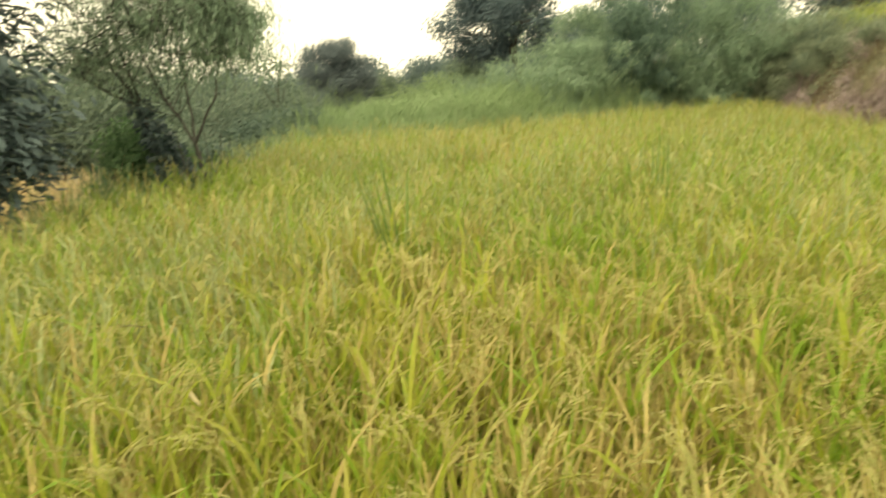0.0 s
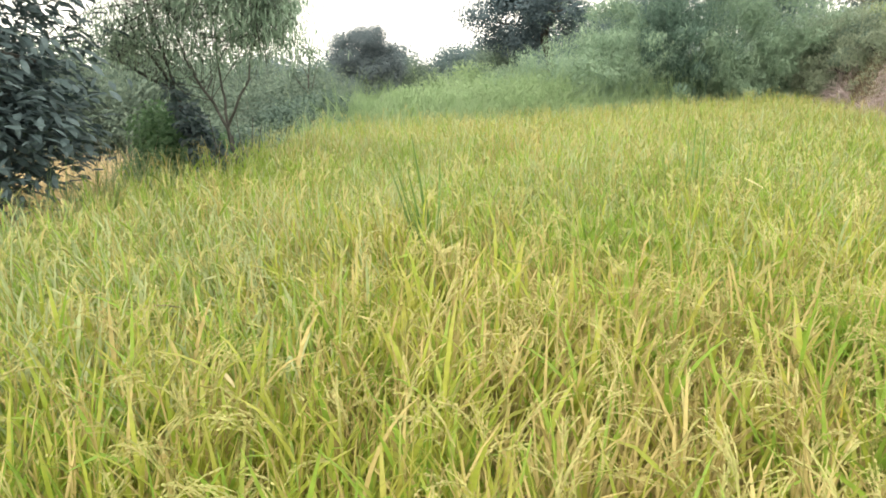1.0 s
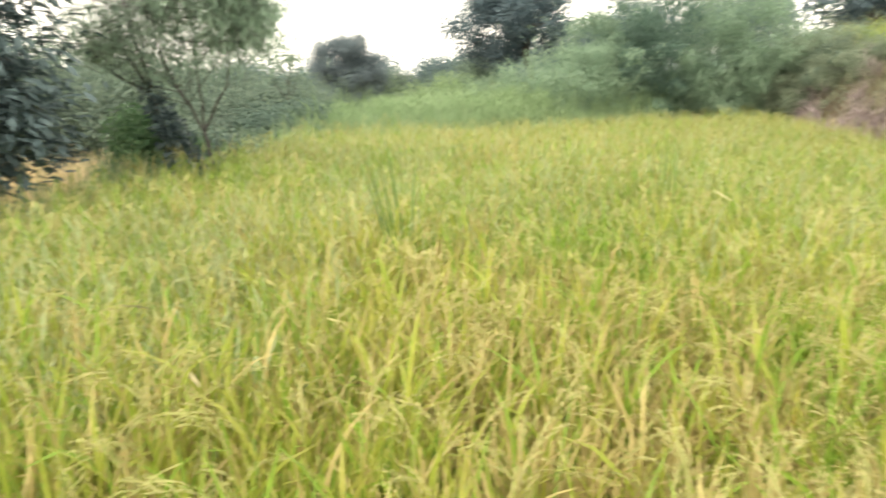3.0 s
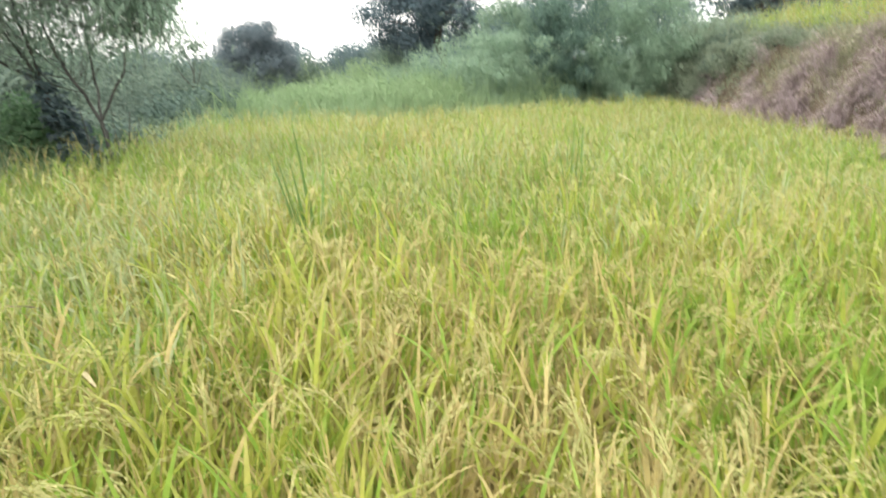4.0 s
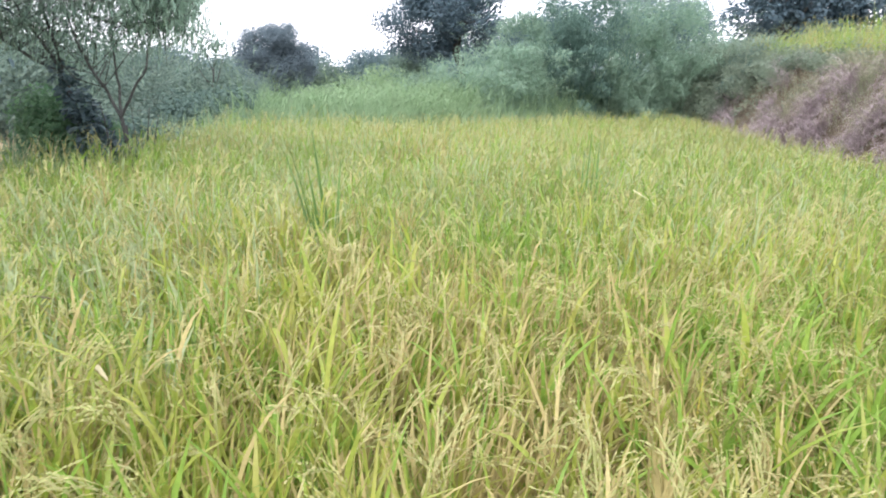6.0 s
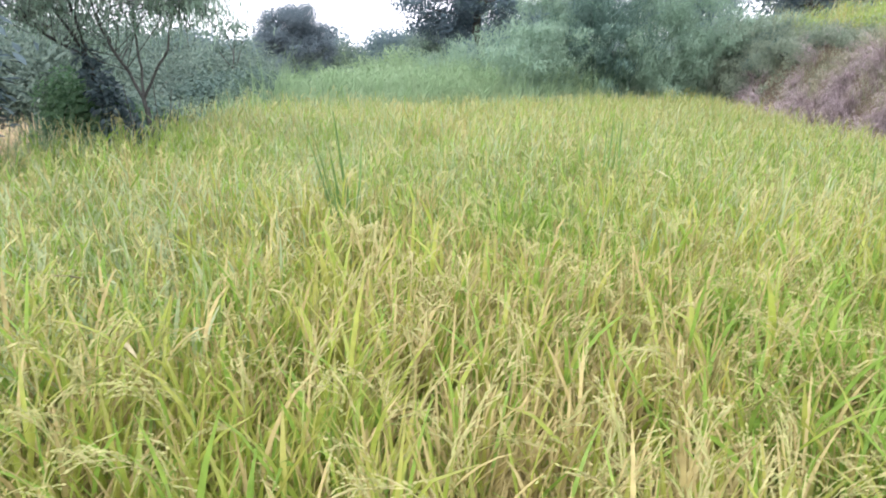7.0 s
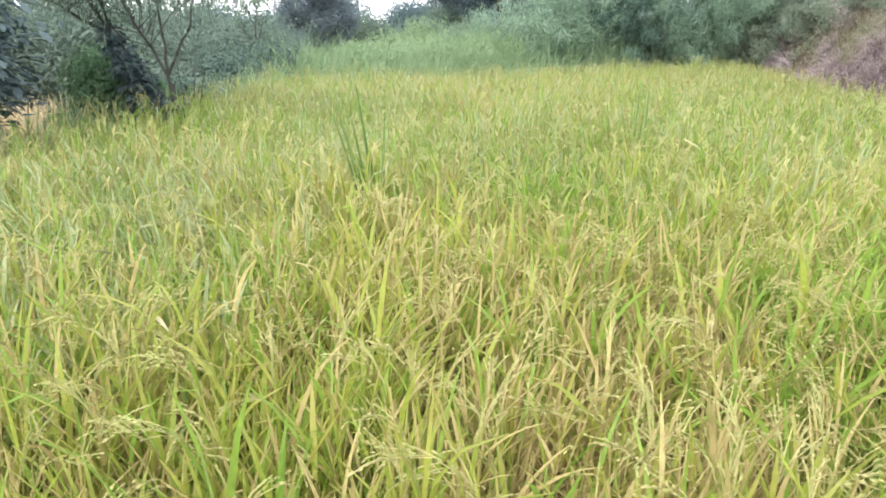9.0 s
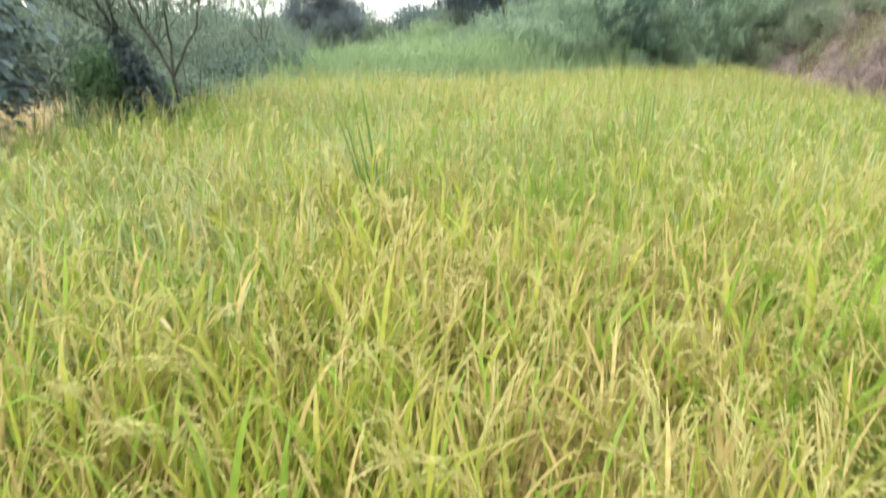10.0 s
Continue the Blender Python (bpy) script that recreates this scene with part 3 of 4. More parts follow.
marked_leaf((1.0, 4.15), 0.95, 4.1, 0.98, 0.19, 0.016, 116, 12, -12, PALE, "bleached leaf hanging sideways")
marked_leaf((2.24, 3.9), 2.2, 3.86, 0.97, 0.22, 0.015, 108, 14, -12, PALE, "bleached leaf hanging sideways")
marked_leaf((-1.18, 2.36), -1.17, 2.34, 0.7, 0.24, 0.012, 4, 14, 160, PALE, "upright bleached leaf")


def grass_tuft(at, height, lean_way, label, seed, count=7, width=0.016, spread=0.1, material=TUFT):
    """A tall tuft of grass blades that stands above the rice, each blade a part."""
    r = np.random.default_rng(seed)
    ob = thing("grass_tuft", (at[0], at[1], float(land(at[0], at[1])) - 0.01), label, "grass tuft", "tall grass tufts in the rice")
    for k in range(count):
        az = radians(lean_way) + r.normal(0, 0.7)
        pile = Pile(material).add(blades(np.array([[r.normal(0, spread * 0.4), r.normal(0, spread * 0.4), 0]]), one(az), one(height * r.uniform(0.8, 1.03)), one(width * r.uniform(0.7, 1.2)), one(r.uniform(0.02, 0.12)), one(r.uniform(0.05, 0.3)), 7), material)
        part("blade", pile.mesh("blade", True), ob)
    return ob


grass_tuft((-0.70, 3.2), 1.29, 170, "dark green tall grass tuft standing above the rice", 1, 6, 0.046, 0.1)
grass_tuft((-0.60, 3.05), 1.2, 160, "dark green tall grass tuft standing above the rice", 2, 7, 0.034, 0.1)
grass_tuft((0.83, 4.9), 1.27, 90, "slim dark green grass tuft standing above the rice", 3, 7, 0.03)
grass_tuft((-0.84, 1.78), 1.1, 150, "pale blue-green leaning grass tuft in the rice", 4, 16, 0.019, 0.16, PALE_TUFT)
grass_tuft((-1.6, 3.9), 1.1, 100, "slim dark green grass tuft standing above the rice", 5, 5, 0.02)
grass_tuft((2.3, 5.3), 1.15, 80, "slim dark green grass tuft standing above the rice", 6, 5, 0.02)
grass_tuft((2.35, 4.4), 1.12, 80, "slim dark green grass tuft standing above the rice", 7, 4, 0.018)

# ---- rice on the upper terrace ----


def build_upper_crop():
    gx, gy = np.meshgrid(np.arange(5.5, 13, 0.3), np.arange(3, 19, 0.3), indexing="ij")
    p = np.stack([gx.ravel(), gy.ravel()], -1) + rng.normal(0, 0.04, (gx.size, 2))
    edge = p[:, 0] - field_right(p[:, 1])
    p = p[(edge > 1.6) & (edge < 6.0)]
    pile = Pile(*RICE_SLOTS)
    rice(pile, p, 9, 5, 1, 0.2, 2, 0, 1.2, 0.95, 1.4, 1.2, 0.85, 0.35)
    tagged(new("upper_rice_crop", pile.mesh("upper_rice_crop")), "yellow-green rice crop on the raised terrace above the bank", "rice crop", kind="stuff")


build_upper_crop()

# ---- grasses ----


def scatter(count, x0, x1, y0, y1, ok):
    p = np.stack([rng.uniform(x0, x1, count), rng.uniform(y0, y1, count)], -1)
    return p[ok(p[:, 0], p[:, 1])]


def grass(name, p, height, vary, width, lean, bend, material, label, category="grass", segs=3, wisps=False):
    n = len(p)
    base = np.stack([p[:, 0], p[:, 1], land(p[:, 0], p[:, 1]) - 0.02], -1)
    hgt = height(p[:, 0], p[:, 1]) if callable(height) else np.full(n, height)
    az = rng.uniform(0, 2 * math.pi, n)
    if wisps:
        az = 2.2 * np.sin(1.9 * p[:, 0] + 1.3 * np.sin(2.1 * p[:, 1])) + rng.normal(0, 0.8, n)
    made = blades(base, az, hgt * rng.uniform(1 - vary, 1 + vary, n), width * rng.uniform(0.6, 1.3, n), np.abs(rng.normal(lean, lean * 0.6, n)), np.abs(rng.normal(bend, bend * 0.6, n)), segs)
    return tagged(new(name, Pile(material).add(made, material).mesh(name)), label, category, kind="stuff")


# lush pale green grass behind the far edge of the rice
lush = scatter(40000, -6.0, 2.6, 10.0, 18, lambda x, y: (y > field_far(x) - 0.15 - 1.2 * smooth(-3.9, -4.6, x)) & (y < field_far(x) + 4.0) & (x < 2.6))
grass("tall_grass", lush, lambda x, y: 0.9 + 0.15 * smooth(-3.5, 0.5, x) + 0.25 * smooth(0, 3, y - field_far(x)) * smooth(-4, 0, x) + 0.28 * np.sin(2.3 * x + 1.1 * y) * np.sin(3.3 * y - 1.9 * x), 0.5, 0.011, 0.42, 1.6, TALL_GRASS, "lush pale green tall grass behind the rice", wisps=True)
# fringe along the left edge
fringe = scatter(9000, -5.4, -3.5, 1.5, 11.5, lambda x, y: np.abs(x - field_left(y) + 0.22) < 0.35)
grass("edge_grass", fringe, 0.75, 0.4, 0.012, 0.15, 0.7, TALL_GRASS, "green grass growing along the paddy's edge")
# tan dry grass on the lower ground
tan = scatter(13000, -8.0, -4.1, 4.0, 9.0, lambda x, y: (x < field_left(y) - 0.5) & (x < -0.655 * y))
grass("dry_grass", tan, 1.1, 0.12, 0.018, 0.25, 0.9, TAN_GRASS, "tan dry grass on the lower terrace beside the rice")


def build_bank():
    """Withered grass hanging down the bank in tussocks, and vines over its far end."""
    edge = lambda x, y: x - field_right(y)
    vines = lambda x, y: y > 17.2 - 3.2 * edge(x, y)
    mids = scatter(1500, 3.4, 8.2, 2.5, 17.4, lambda x, y: (edge(x, y) > 0.1) & (edge(x, y) < 1.95) & ((edge(x, y) < 1.0 + 0.3 * np.sin(2.3 * y)) | (rng.random(len(x)) < 0.12)) & (~vines(x, y) | (edge(x, y) < 0.7) | (rng.random(len(x)) < 0.35)))
    per = 60
    n = len(mids) * per
    big = np.repeat(rng.uniform(0.7, 1.4, len(mids)), per)
    p = np.repeat(mids, per, 0) + rng.normal(0, 0.05, (n, 2))
    base = np.stack([p[:, 0], p[:, 1], land(p[:, 0], p[:, 1]) + rng.uniform(-0.03, 0.1, n)], -1)
    az = np.repeat(math.pi + rng.normal(0, 0.6, len(mids)), per) + rng.normal(0, 0.6, n)
    made = blades(base, az, rng.uniform(0.18, 0.55, n) * big, rng.uniform(0.006, 0.014, n), np.abs(rng.normal(0.45, 0.3, n)), rng.normal(2.0, 0.4, n), 3)
    tagged(new("withered_grass", Pile(DRY_GRASS).add(made, DRY_GRASS).mesh("withered_grass")), "grey-brown withered grass tussocks hanging down the bank", "grass", kind="stuff")
    tops = scatter(14000, 4.0, 8.6, 2.5, 17.4, lambda x, y: (edge(x, y) > 0.75) & (edge(x, y) < 2.1) & (~vines(x, y) | (rng.random(len(x)) < 0.3)) & (rng.random(len(x)) < 0.45 + 0.5 * np.sin(1.7 * y + 3 * x) ** 2))
    per = 7
    p = np.repeat(tops, per, 0) + rng.normal(0, 0.05, (len(tops) * per, 2))
    n = len(p)
    base = np.stack([p[:, 0], p[:, 1], land(p[:, 0], p[:, 1]) + rng.uniform(0.0, 0.12, n)], -1)
    made = blades(base, math.pi + rng.normal(0, 0.9, n), rng.uniform(0.12, 0.32, n), rng.uniform(0.006, 0.015, n), np.abs(rng.normal(0.4, 0.4, n)), rng.normal(1.3, 0.6, n), 2)
    tagged(new("olive_grass", Pile(OLIVE_GRASS).add(made, OLIVE_GRASS).mesh("olive_grass")), "olive and tan grass on the upper half of the bank", "grass", kind="stuff")
    v = scatter(32000, 4.6, 10.0, 7.5, 20.5, lambda x, y: (edge(x, y) > 0.2) & (vines(x, y) | (rng.random(len(x)) < 0.01 + 0.5 * smooth(0.55, 0.95, np.sin(2.1 * x + 1.3) * np.sin(1.5 * y)) * (edge(x, y) > 0.8))))
    n = len(v)
    lift = 0.1 + 0.35 * (0.5 + 0.5 * np.sin(4.1 * v[:, 0] + 2 * np.sin(2.7 * v[:, 1]))) * rng.random(n) + 0.08 * rng.random(n)
    base = np.stack([v[:, 0], v[:, 1], land(v[:, 0], v[:, 1]) + lift], -1)
    made = blades(base, rng.uniform(0, 6.283, n), rng.uniform(0.05, 0.1, n), rng.uniform(0.022, 0.042, n), rng.uniform(0.6, 1.6, n), rng.uniform(0.2, 0.9, n), 2, OVAL)
    tagged(new("vine_cover", Pile(VINE).add(made, VINE).mesh("vine_cover")), "grey-green creeping vines covering the far end of the bank", "vines", kind="stuff")


build_bank()

# ---- trees and shrubs ----


def leaf_cloud(r, centres, radii, count, length, width, oval=False, droop=0.35):
    """Leaves in uneven clumps; radii: one for each clump."""
    n = len(centres)
    share = radii ** 3 / (radii ** 3).sum()
    pick = r.choice(n, count, p=share)
    way = r.normal(0, 1, (count, 3))
    way /= np.linalg.norm(way, axis=1, keepdims=True)
    at = centres[pick] + way * (radii[pick] * r.random(count) ** 0.38)[:, None] * np.array([1, 1, 0.8])
    face = way + r.normal(0, 0.7, (count, 3)) - np.array([0, 0, droop])
    if oval:
        az, lean = np.arctan2(face[:, 1], face[:, 0]), np.arccos(np.clip(face[:, 2] / np.linalg.norm(face, axis=1), -1, 1))
        return blades(at, az, length * r.uniform(0.7, 1.25, count), width * r.uniform(0.8, 1.2, count), lean, r.uniform(0.2, 0.8, count), 3, OVAL)
    # each leaf lies roughly along its clump's surface
    out = way * 0.9 + np.array([0, 0, 0.45]) + r.normal(0, 0.32, (count, 3))
    along = np.cross(out, r.normal(0, 1, (count, 3)) + np.array([0, 0, 0.01]))
    along -= np.array([0, 0, droop]) * np.linalg.norm(along, axis=1, keepdims=True)
    return flakes(at, along, length * r.uniform(0.6, 1.3, count), width * r.uniform(0.7, 1.3, count), np.cross(out, along))


def limb(r, a, b, ra, rb, bow=0.12, n=7):
    """A crooked limb from a to b."""
    a, b = np.asarray(a, float), np.asarray(b, float)
    t = np.linspace(0, 1, n)[:, None]
    size = np.linalg.norm(b - a)
    side = r.normal(0, bow * size, 3)
    pts = a + (b - a) * t + np.sin(math.pi * t) * side + r.normal(0, 0.012 * size, (n, 3)) * np.sin(math.pi * t)
    return tube(pts, np.linspace(ra, rb, n))


def round_tree(at, trunk, crown, radii, clumps, leaves, leaf, material, label, seed, thick=0.16, rugged=0.17):
    """A broad tree: trunk, limbs to each clump, and a crown of many leaves. crown and radii: the crown's middle above the foot and its half sizes."""
    r = np.random.default_rng(seed)
    ob = thing("tree", (at[0], at[1], float(land(at[0], at[1])) - 0.05), label, "tree")
    # clumps spread evenly over the crown, with uneven reach
    g = np.arange(clumps) + 0.5
    up, turn = 1 - 2 * g / clumps, g * 2.39996
    way = np.stack([np.sqrt(1 - up * up) * np.cos(turn), np.sqrt(1 - up * up) * np.sin(turn), up], -1) + r.normal(0, rugged, (clumps, 3))
    mids = np.array(crown) + way * np.array(radii) * np.where(np.arange(clumps) % 5 == 0, 0.35, r.uniform(0.78 - 1.7 * rugged, 0.82, clumps))[:, None]
    sizes = r.uniform(0.24 + 0.6 * (0.17 - rugged), 0.38 + 0.3 * (0.17 - rugged), clumps) * min(radii)
    top = np.array([crown[0] * 0.5, crown[1] * 0.5, trunk])
    part("trunk", Pile(BARK).add(limb(r, (0, 0, 0), top, thick, thick * 0.7, 0.05), BARK).mesh("trunk", True), ob)
    for k in range(0, clumps, max(1, clumps // 9)):
        part("limb", Pile(BARK).add(limb(r, top, mids[k], thick * 0.5, 0.02), BARK).mesh("limb", True), ob)
    part("crown", Pile(material).add(leaf_cloud(r, mids, sizes, leaves, leaf, leaf * 0.6), material).mesh("crown"), ob)
    return ob


def shrub(at, width, height, leaves, leaf, material, label, seed, clumps=18):
    """A leafy bush: stems from the foot and clumps of leaves."""
    r = np.random.default_rng(seed)
    ob = thing("shrub", (at[0], at[1], float(land(at[0], at[1])) - 0.05), label, "shrub", "shrubs round the paddy")
    a, u = np.arange(clumps) * 2.39996 + r.normal(0, 0.3, clumps), (np.arange(clumps) + 0.5) / clumps
    mids = np.stack([np.cos(a) * width * 0.4 * u ** 0.5, np.sin(a) * width * 0.34 * u ** 0.5, height * (0.2 + (0.58 - 0.35 * u ** 2) * r.uniform(0.55, 1.0, clumps))], -1)
    sizes = r.uniform(0.23, 0.34, clumps) * min(width, height)
    for k in range(0, clumps, 3):
        part("stem", Pile(BARK).add(limb(r, (mids[k][0] * 0.15, mids[k][1] * 0.15, 0), mids[k], 0.03, 0.01), BARK).mesh("stem", True), ob)
    part("foliage", Pile(material).add(leaf_cloud(r, mids, sizes, leaves, leaf, leaf * 0.6), material).mesh("foliage"), ob)
    return ob


def reed_bush(at, width, height, stems, per_stem, leaf, material, label, seed, name="reed_clump", category="reeds", inner=3000):
    """A feathery bush: arching canes set with long narrow leaves."""
    r = np.random.default_rng(seed)
    ob = thing(name, (at[0], at[1], float(land(at[0], at[1])) - 0.05), label, category, "feathery growth behind the rice")
    az = r.uniform(0, 6.283, stems)
    foot = np.stack([r.normal(0, width * 0.22, stems), r.normal(0, width * 0.16, stems), np.zeros(stems)], -1)
    ln = height * r.uniform(0.55, 1.12, stems)
    lean, bend = np.abs(r.normal(0.12, 0.1, stems)), r.uniform(0.3, 1.3, stems)
    part("cane_brake", Pile(material).add(blades(foot, az, ln, np.full(stems, 0.014), lean, bend, 5, EVEN), material).mesh("cane_brake"), ob, kind="stuff")
    s = r.uniform(0.12, 1.0, (stems, per_stem))
    on = curve_at(foot, az, ln, lean, bend, s).reshape(-1, 3)
    n = len(on)
    made = blades(on, r.uniform(0, 6.283, n), leaf * r.uniform(0.6, 1.3, n), np.full(n, leaf * 0.065), r.uniform(0.5, 1.5, n), r.uniform(0.7, 1.7, n), 2)
    pile = Pile(material).add(made, material)
    mids = np.stack([r.normal(0, width * 0.25, 16), r.normal(0, width * 0.2, 16), height * r.uniform(0.15, 0.9, 16)], -1)
    pile.add(leaf_cloud(r, mids, np.full(16, 0.24 * width), inner, leaf * 0.5, leaf * 0.09, False, 0.8), material)
    part("foliage", pile.mesh("foliage"), ob)
    return ob


def willow_tree(at, seed):
    """The small many-stemmed tree with drooping narrow leaves and a creeper on its thickest stem."""
    r = np.random.default_rng(seed)
    ob = thing("willow_tree", (at[0], at[1], float(land(at[0], at[1])) - 0.05), "slender many-stemmed tree with drooping grey-green leaves and a creeper-covered stem", "tree")
    foot = -float(land(at[0], at[1])) + 0.05
    p = lambda x, y, z: (x, y, z + foot)
    fork, bend_left = p(-0.05, 0, 1.12), p(-0.62, 0.08, 1.5)
    stems = [
        ((-0.03, 0.05, 0.0), bend_left, 0.03276, 0.0234), (bend_left, p(-1.36, 0.15, 1.88), 0.01872, 0.0078),
        (bend_left, p(-0.78, -0.1, 2.95), 0.0156, 0.00702), ((0.06, 0, 0), fork, 0.0234, 0.01872),
        (fork, p(0.26, -0.08, 1.58), 0.01404, 0.01014), (p(0.26, -0.08, 1.58), p(0.56, -0.1, 2.6), 0.00936, 0.00468),
        (fork, p(-0.1, 0.06, 1.55), 0.01482, 0.01092), (p(-0.1, 0.06, 1.55), p(-0.2, 0.15, 3.1), 0.01014, 0.00468),
        (fork, p(-0.4, -0.06, 1.85), 0.01638, 0.01092), (p(-0.4, -0.06, 1.85), p(-0.58, -0.15, 3.0), 0.01014, 0.00468),
        (bend_left, p(-1.15, -0.15, 2.6), 0.01404, 0.00624), ((0.02, 0.02, 0), p(-0.02, 0.02, 1.05), 0.0156, 0.0117),
        ((0.1, 0.03, 0), p(0.2, 0.05, 1.22), 0.008, 0.004), ((0.12, 0, 0), p(0.31, 0.0, 1.16), 0.007, 0.003),
        ((0.04, -0.03, 0), p(0.1, -0.1, 1.3), 0.007, 0.003), ((-0.06, -0.03, 0), p(-0.2, -0.08, 1.25), 0.008, 0.004),
    ]
    tips = []
    for k, (a, b, ra, rb) in enumerate(stems):
        part("trunk" if k in (0, 3) else "limb", Pile(BARK).add(limb(r, a, b, ra, rb, 0.012), BARK).mesh("limb", True), ob)
        a, b = np.array(a), np.array(b)
        if k not in (0, 3, 4, 6) and k < 11:
            for _ in range((34 if k == 5 else 12) if k in (1, 2, 5, 7, 9, 10) else 6):
                t = r.uniform(0.25, 1.05)
                tips.append((a + (b - a) * t, r.uniform(0, 6.283)))
    # side branches into the crown, then drooping twigs set with narrow leaves
    low = np.array([t[0] for t in tips])
    count = 235
    src = low[r.integers(0, len(low), count)]
    way = r.normal(0, 1, (count, 3))
    way /= np.linalg.norm(way, axis=1, keepdims=True)
    # three lobes: low on one side, the main crown, and the hanging outer side over the field's edge
    lobe = np.array([0, 1, 1, 2, 1])[np.arange(count) % 5]
    heart = np.array([(-1.3, 0, foot + 2.15), (0.0, 0, foot + 2.5), (0.52, 0, foot + 2.1)])[lobe]
    spread = np.array([(0.5, 0.5, 0.42), (0.75, 0.7, 0.85), (0.34, 0.45, 0.55)])[lobe]
    src[lobe == 2] = np.array(p(0.46, -0.1, 2.2)) + r.normal(0, 0.06, (int((lobe == 2).sum()), 3))
    aim = heart + way * spread * r.uniform(0.5, 1.0, count)[:, None]
    aim = src + (aim - src) * np.minimum(1.0, 0.9 / np.linalg.norm(aim - src, axis=1))[:, None]
    boughs = Pile(BARK)
    for a, b in zip(src, aim):
        boughs.add(limb(r, a, b, 0.0045, 0.0025, 0.1, 4), BARK)
    part("branchwork", boughs.mesh("branchwork", True), ob, kind="stuff")
    along = r.uniform(0.3, 1.0, (count, 9, 1))
    base = np.concatenate([low, (src[:, None] + (aim - src)[:, None] * along).reshape(-1, 3)])
    n = len(base)
    az = r.uniform(0, 6.283, n)
    ln, lean, bend = r.uniform(0.2, 0.52, n), r.uniform(0.5, 1.3, n), r.uniform(0.9, 2.0, n)
    part("twigwork", Pile(BARK).add(blades(base, az, ln, np.full(n, 0.003), lean, bend, 3, EVEN), BARK).mesh("twigwork"), ob, kind="stuff")
    per = 7
    on = curve_at(base, az, ln, lean, bend, r.uniform(0.15, 1.0, (n, per))).reshape(-1, 3)
    on = on + r.normal(0, 0.045, on.shape)
    m = len(on)
    made = blades(on, r.uniform(0, 6.283, m), r.uniform(0.08, 0.14, m), r.uniform(0.009, 0.014, m), r.uniform(1.7, 2.8, m), r.uniform(0.2, 0.8, m), 2, OVAL)
    part("crown", Pile(WILLOW).add(made, WILLOW).mesh("crown"), ob)
    mids = np.array([(-0.05 - 0.56 * t, 0.06, 0.3 + (foot + 1.2) * t) for t in np.linspace(0, 1, 9)])
    part("creeper", Pile(DARK_LEAF).add(leaf_cloud(r, mids, np.linspace(0.25, 0.13, 9), 4200, 0.06, 0.038, True), DARK_LEAF).mesh("creeper"), ob, "dark green creeper round the stem")
    return ob


def dark_tree(at, seed):
    """The big-leaved dark tree by the paddy's edge."""
    r = np.random.default_rng(seed)
    z0 = float(land(at[0], at[1])) - 0.05
    ob = thing("broadleaf_tree", (at[0], at[1], z0), "dark green broad-leaved tree overhanging the paddy's edge", "tree")
    part("trunk", Pile(BARK).add(limb(r, (0, 0, 0), (0.1, 0, 2.2), 0.17, 0.12, 0.04), BARK).mesh("trunk", True), ob)
    n = 1350
    way = r.normal(0, 1, (n, 3))
    way /= np.linalg.norm(way, axis=1, keepdims=True)
    mids = np.array([0, 0, 2.9]) + way * np.array([1.6, 1.6, 2.1]) * r.uniform(0.35, 1.0, n)[:, None]
    low = np.arange(n) % 5 == 0
    mids[low] = np.array([0.95, -0.15, 1.82]) + way[low] * np.array([0.8, 0.8, 0.68]) * r.uniform(0.2, 1.0, low.sum())[:, None]
    boughs = []
    for k in range(0, n, 100):
        boughs.append((mids[k], part("limb", Pile(BARK).add(limb(r, (0.05, 0, 1.2 + 0.9 * r.random()), mids[k], 0.05, 0.012), BARK).mesh("limb", True), ob)))
    per = 14
    az = np.arctan2(way[:, 1], way[:, 0])
    base = np.repeat(mids, per, 0) + r.normal(0, 0.11, (n * per, 3))
    laz = np.repeat(az, per) + r.normal(0, 1.0, n * per)
    ln, wd = r.uniform(0.1, 0.18, n * per), r.uniform(0.032, 0.052, n * per)
    lean, bend = r.uniform(1.2, 2.1, n * per), r.uniform(0.2, 0.9, n * per)
    # leaves on the side over the paddy, low down, are parts of their own
    own = np.flatnonzero((base[:, 0] - base[:, 1] > 1.1) & (base[:, 2] < 3.0))[::3][:260]
    rest = np.setdiff1d(np.arange(n * per), own)
    part("crown", Pile(DARK_LEAF).add(blades(base[rest], laz[rest], ln[rest], wd[rest], lean[rest], bend[rest], 3, OVAL), DARK_LEAF).mesh("crown"), ob)
    shapes = [lone_blade(0.15, 0.046, 1.25 + 0.18 * k, 0.3 + 0.15 * k, 0.0, DARK_LEAF, "leaf", 4, OVAL) for k in range(5)]
    for k in own:
        bough = min(boughs, key=lambda b: float(np.linalg.norm(b[0] - base[k])))[1]
        leaf = part("leaf", shapes[k % 5], bough)
        leaf.matrix_local = pose(*base[k], 0, 0, math.degrees(laz[k])) @ Matrix.Scale(ln[k] / 0.15, 4)
    return ob


willow_tree((-3.28, 6.35), 5)
dark_tree((-5.2, 4.6), 8)
round_tree((-8.1, 28), 1.6, (0, 0, 2.1 - float(land(-8.1, 28))), (1.62, 1.5, 1.62), 46, 40000, 0.075, HAZY_TREE_LEAF, "rounded dark tree standing alone beyond the grass", 26, 0.12, 0.045)
round_tree((-0.3, 28), 3.0, (-1.2, 0, 3.9), (2.6, 2.4, 2.8), 70, 42000, 0.11, HAZY_BROAD_LEAF, "dark leafy tree rising behind the shrubs", 12, 0.2)
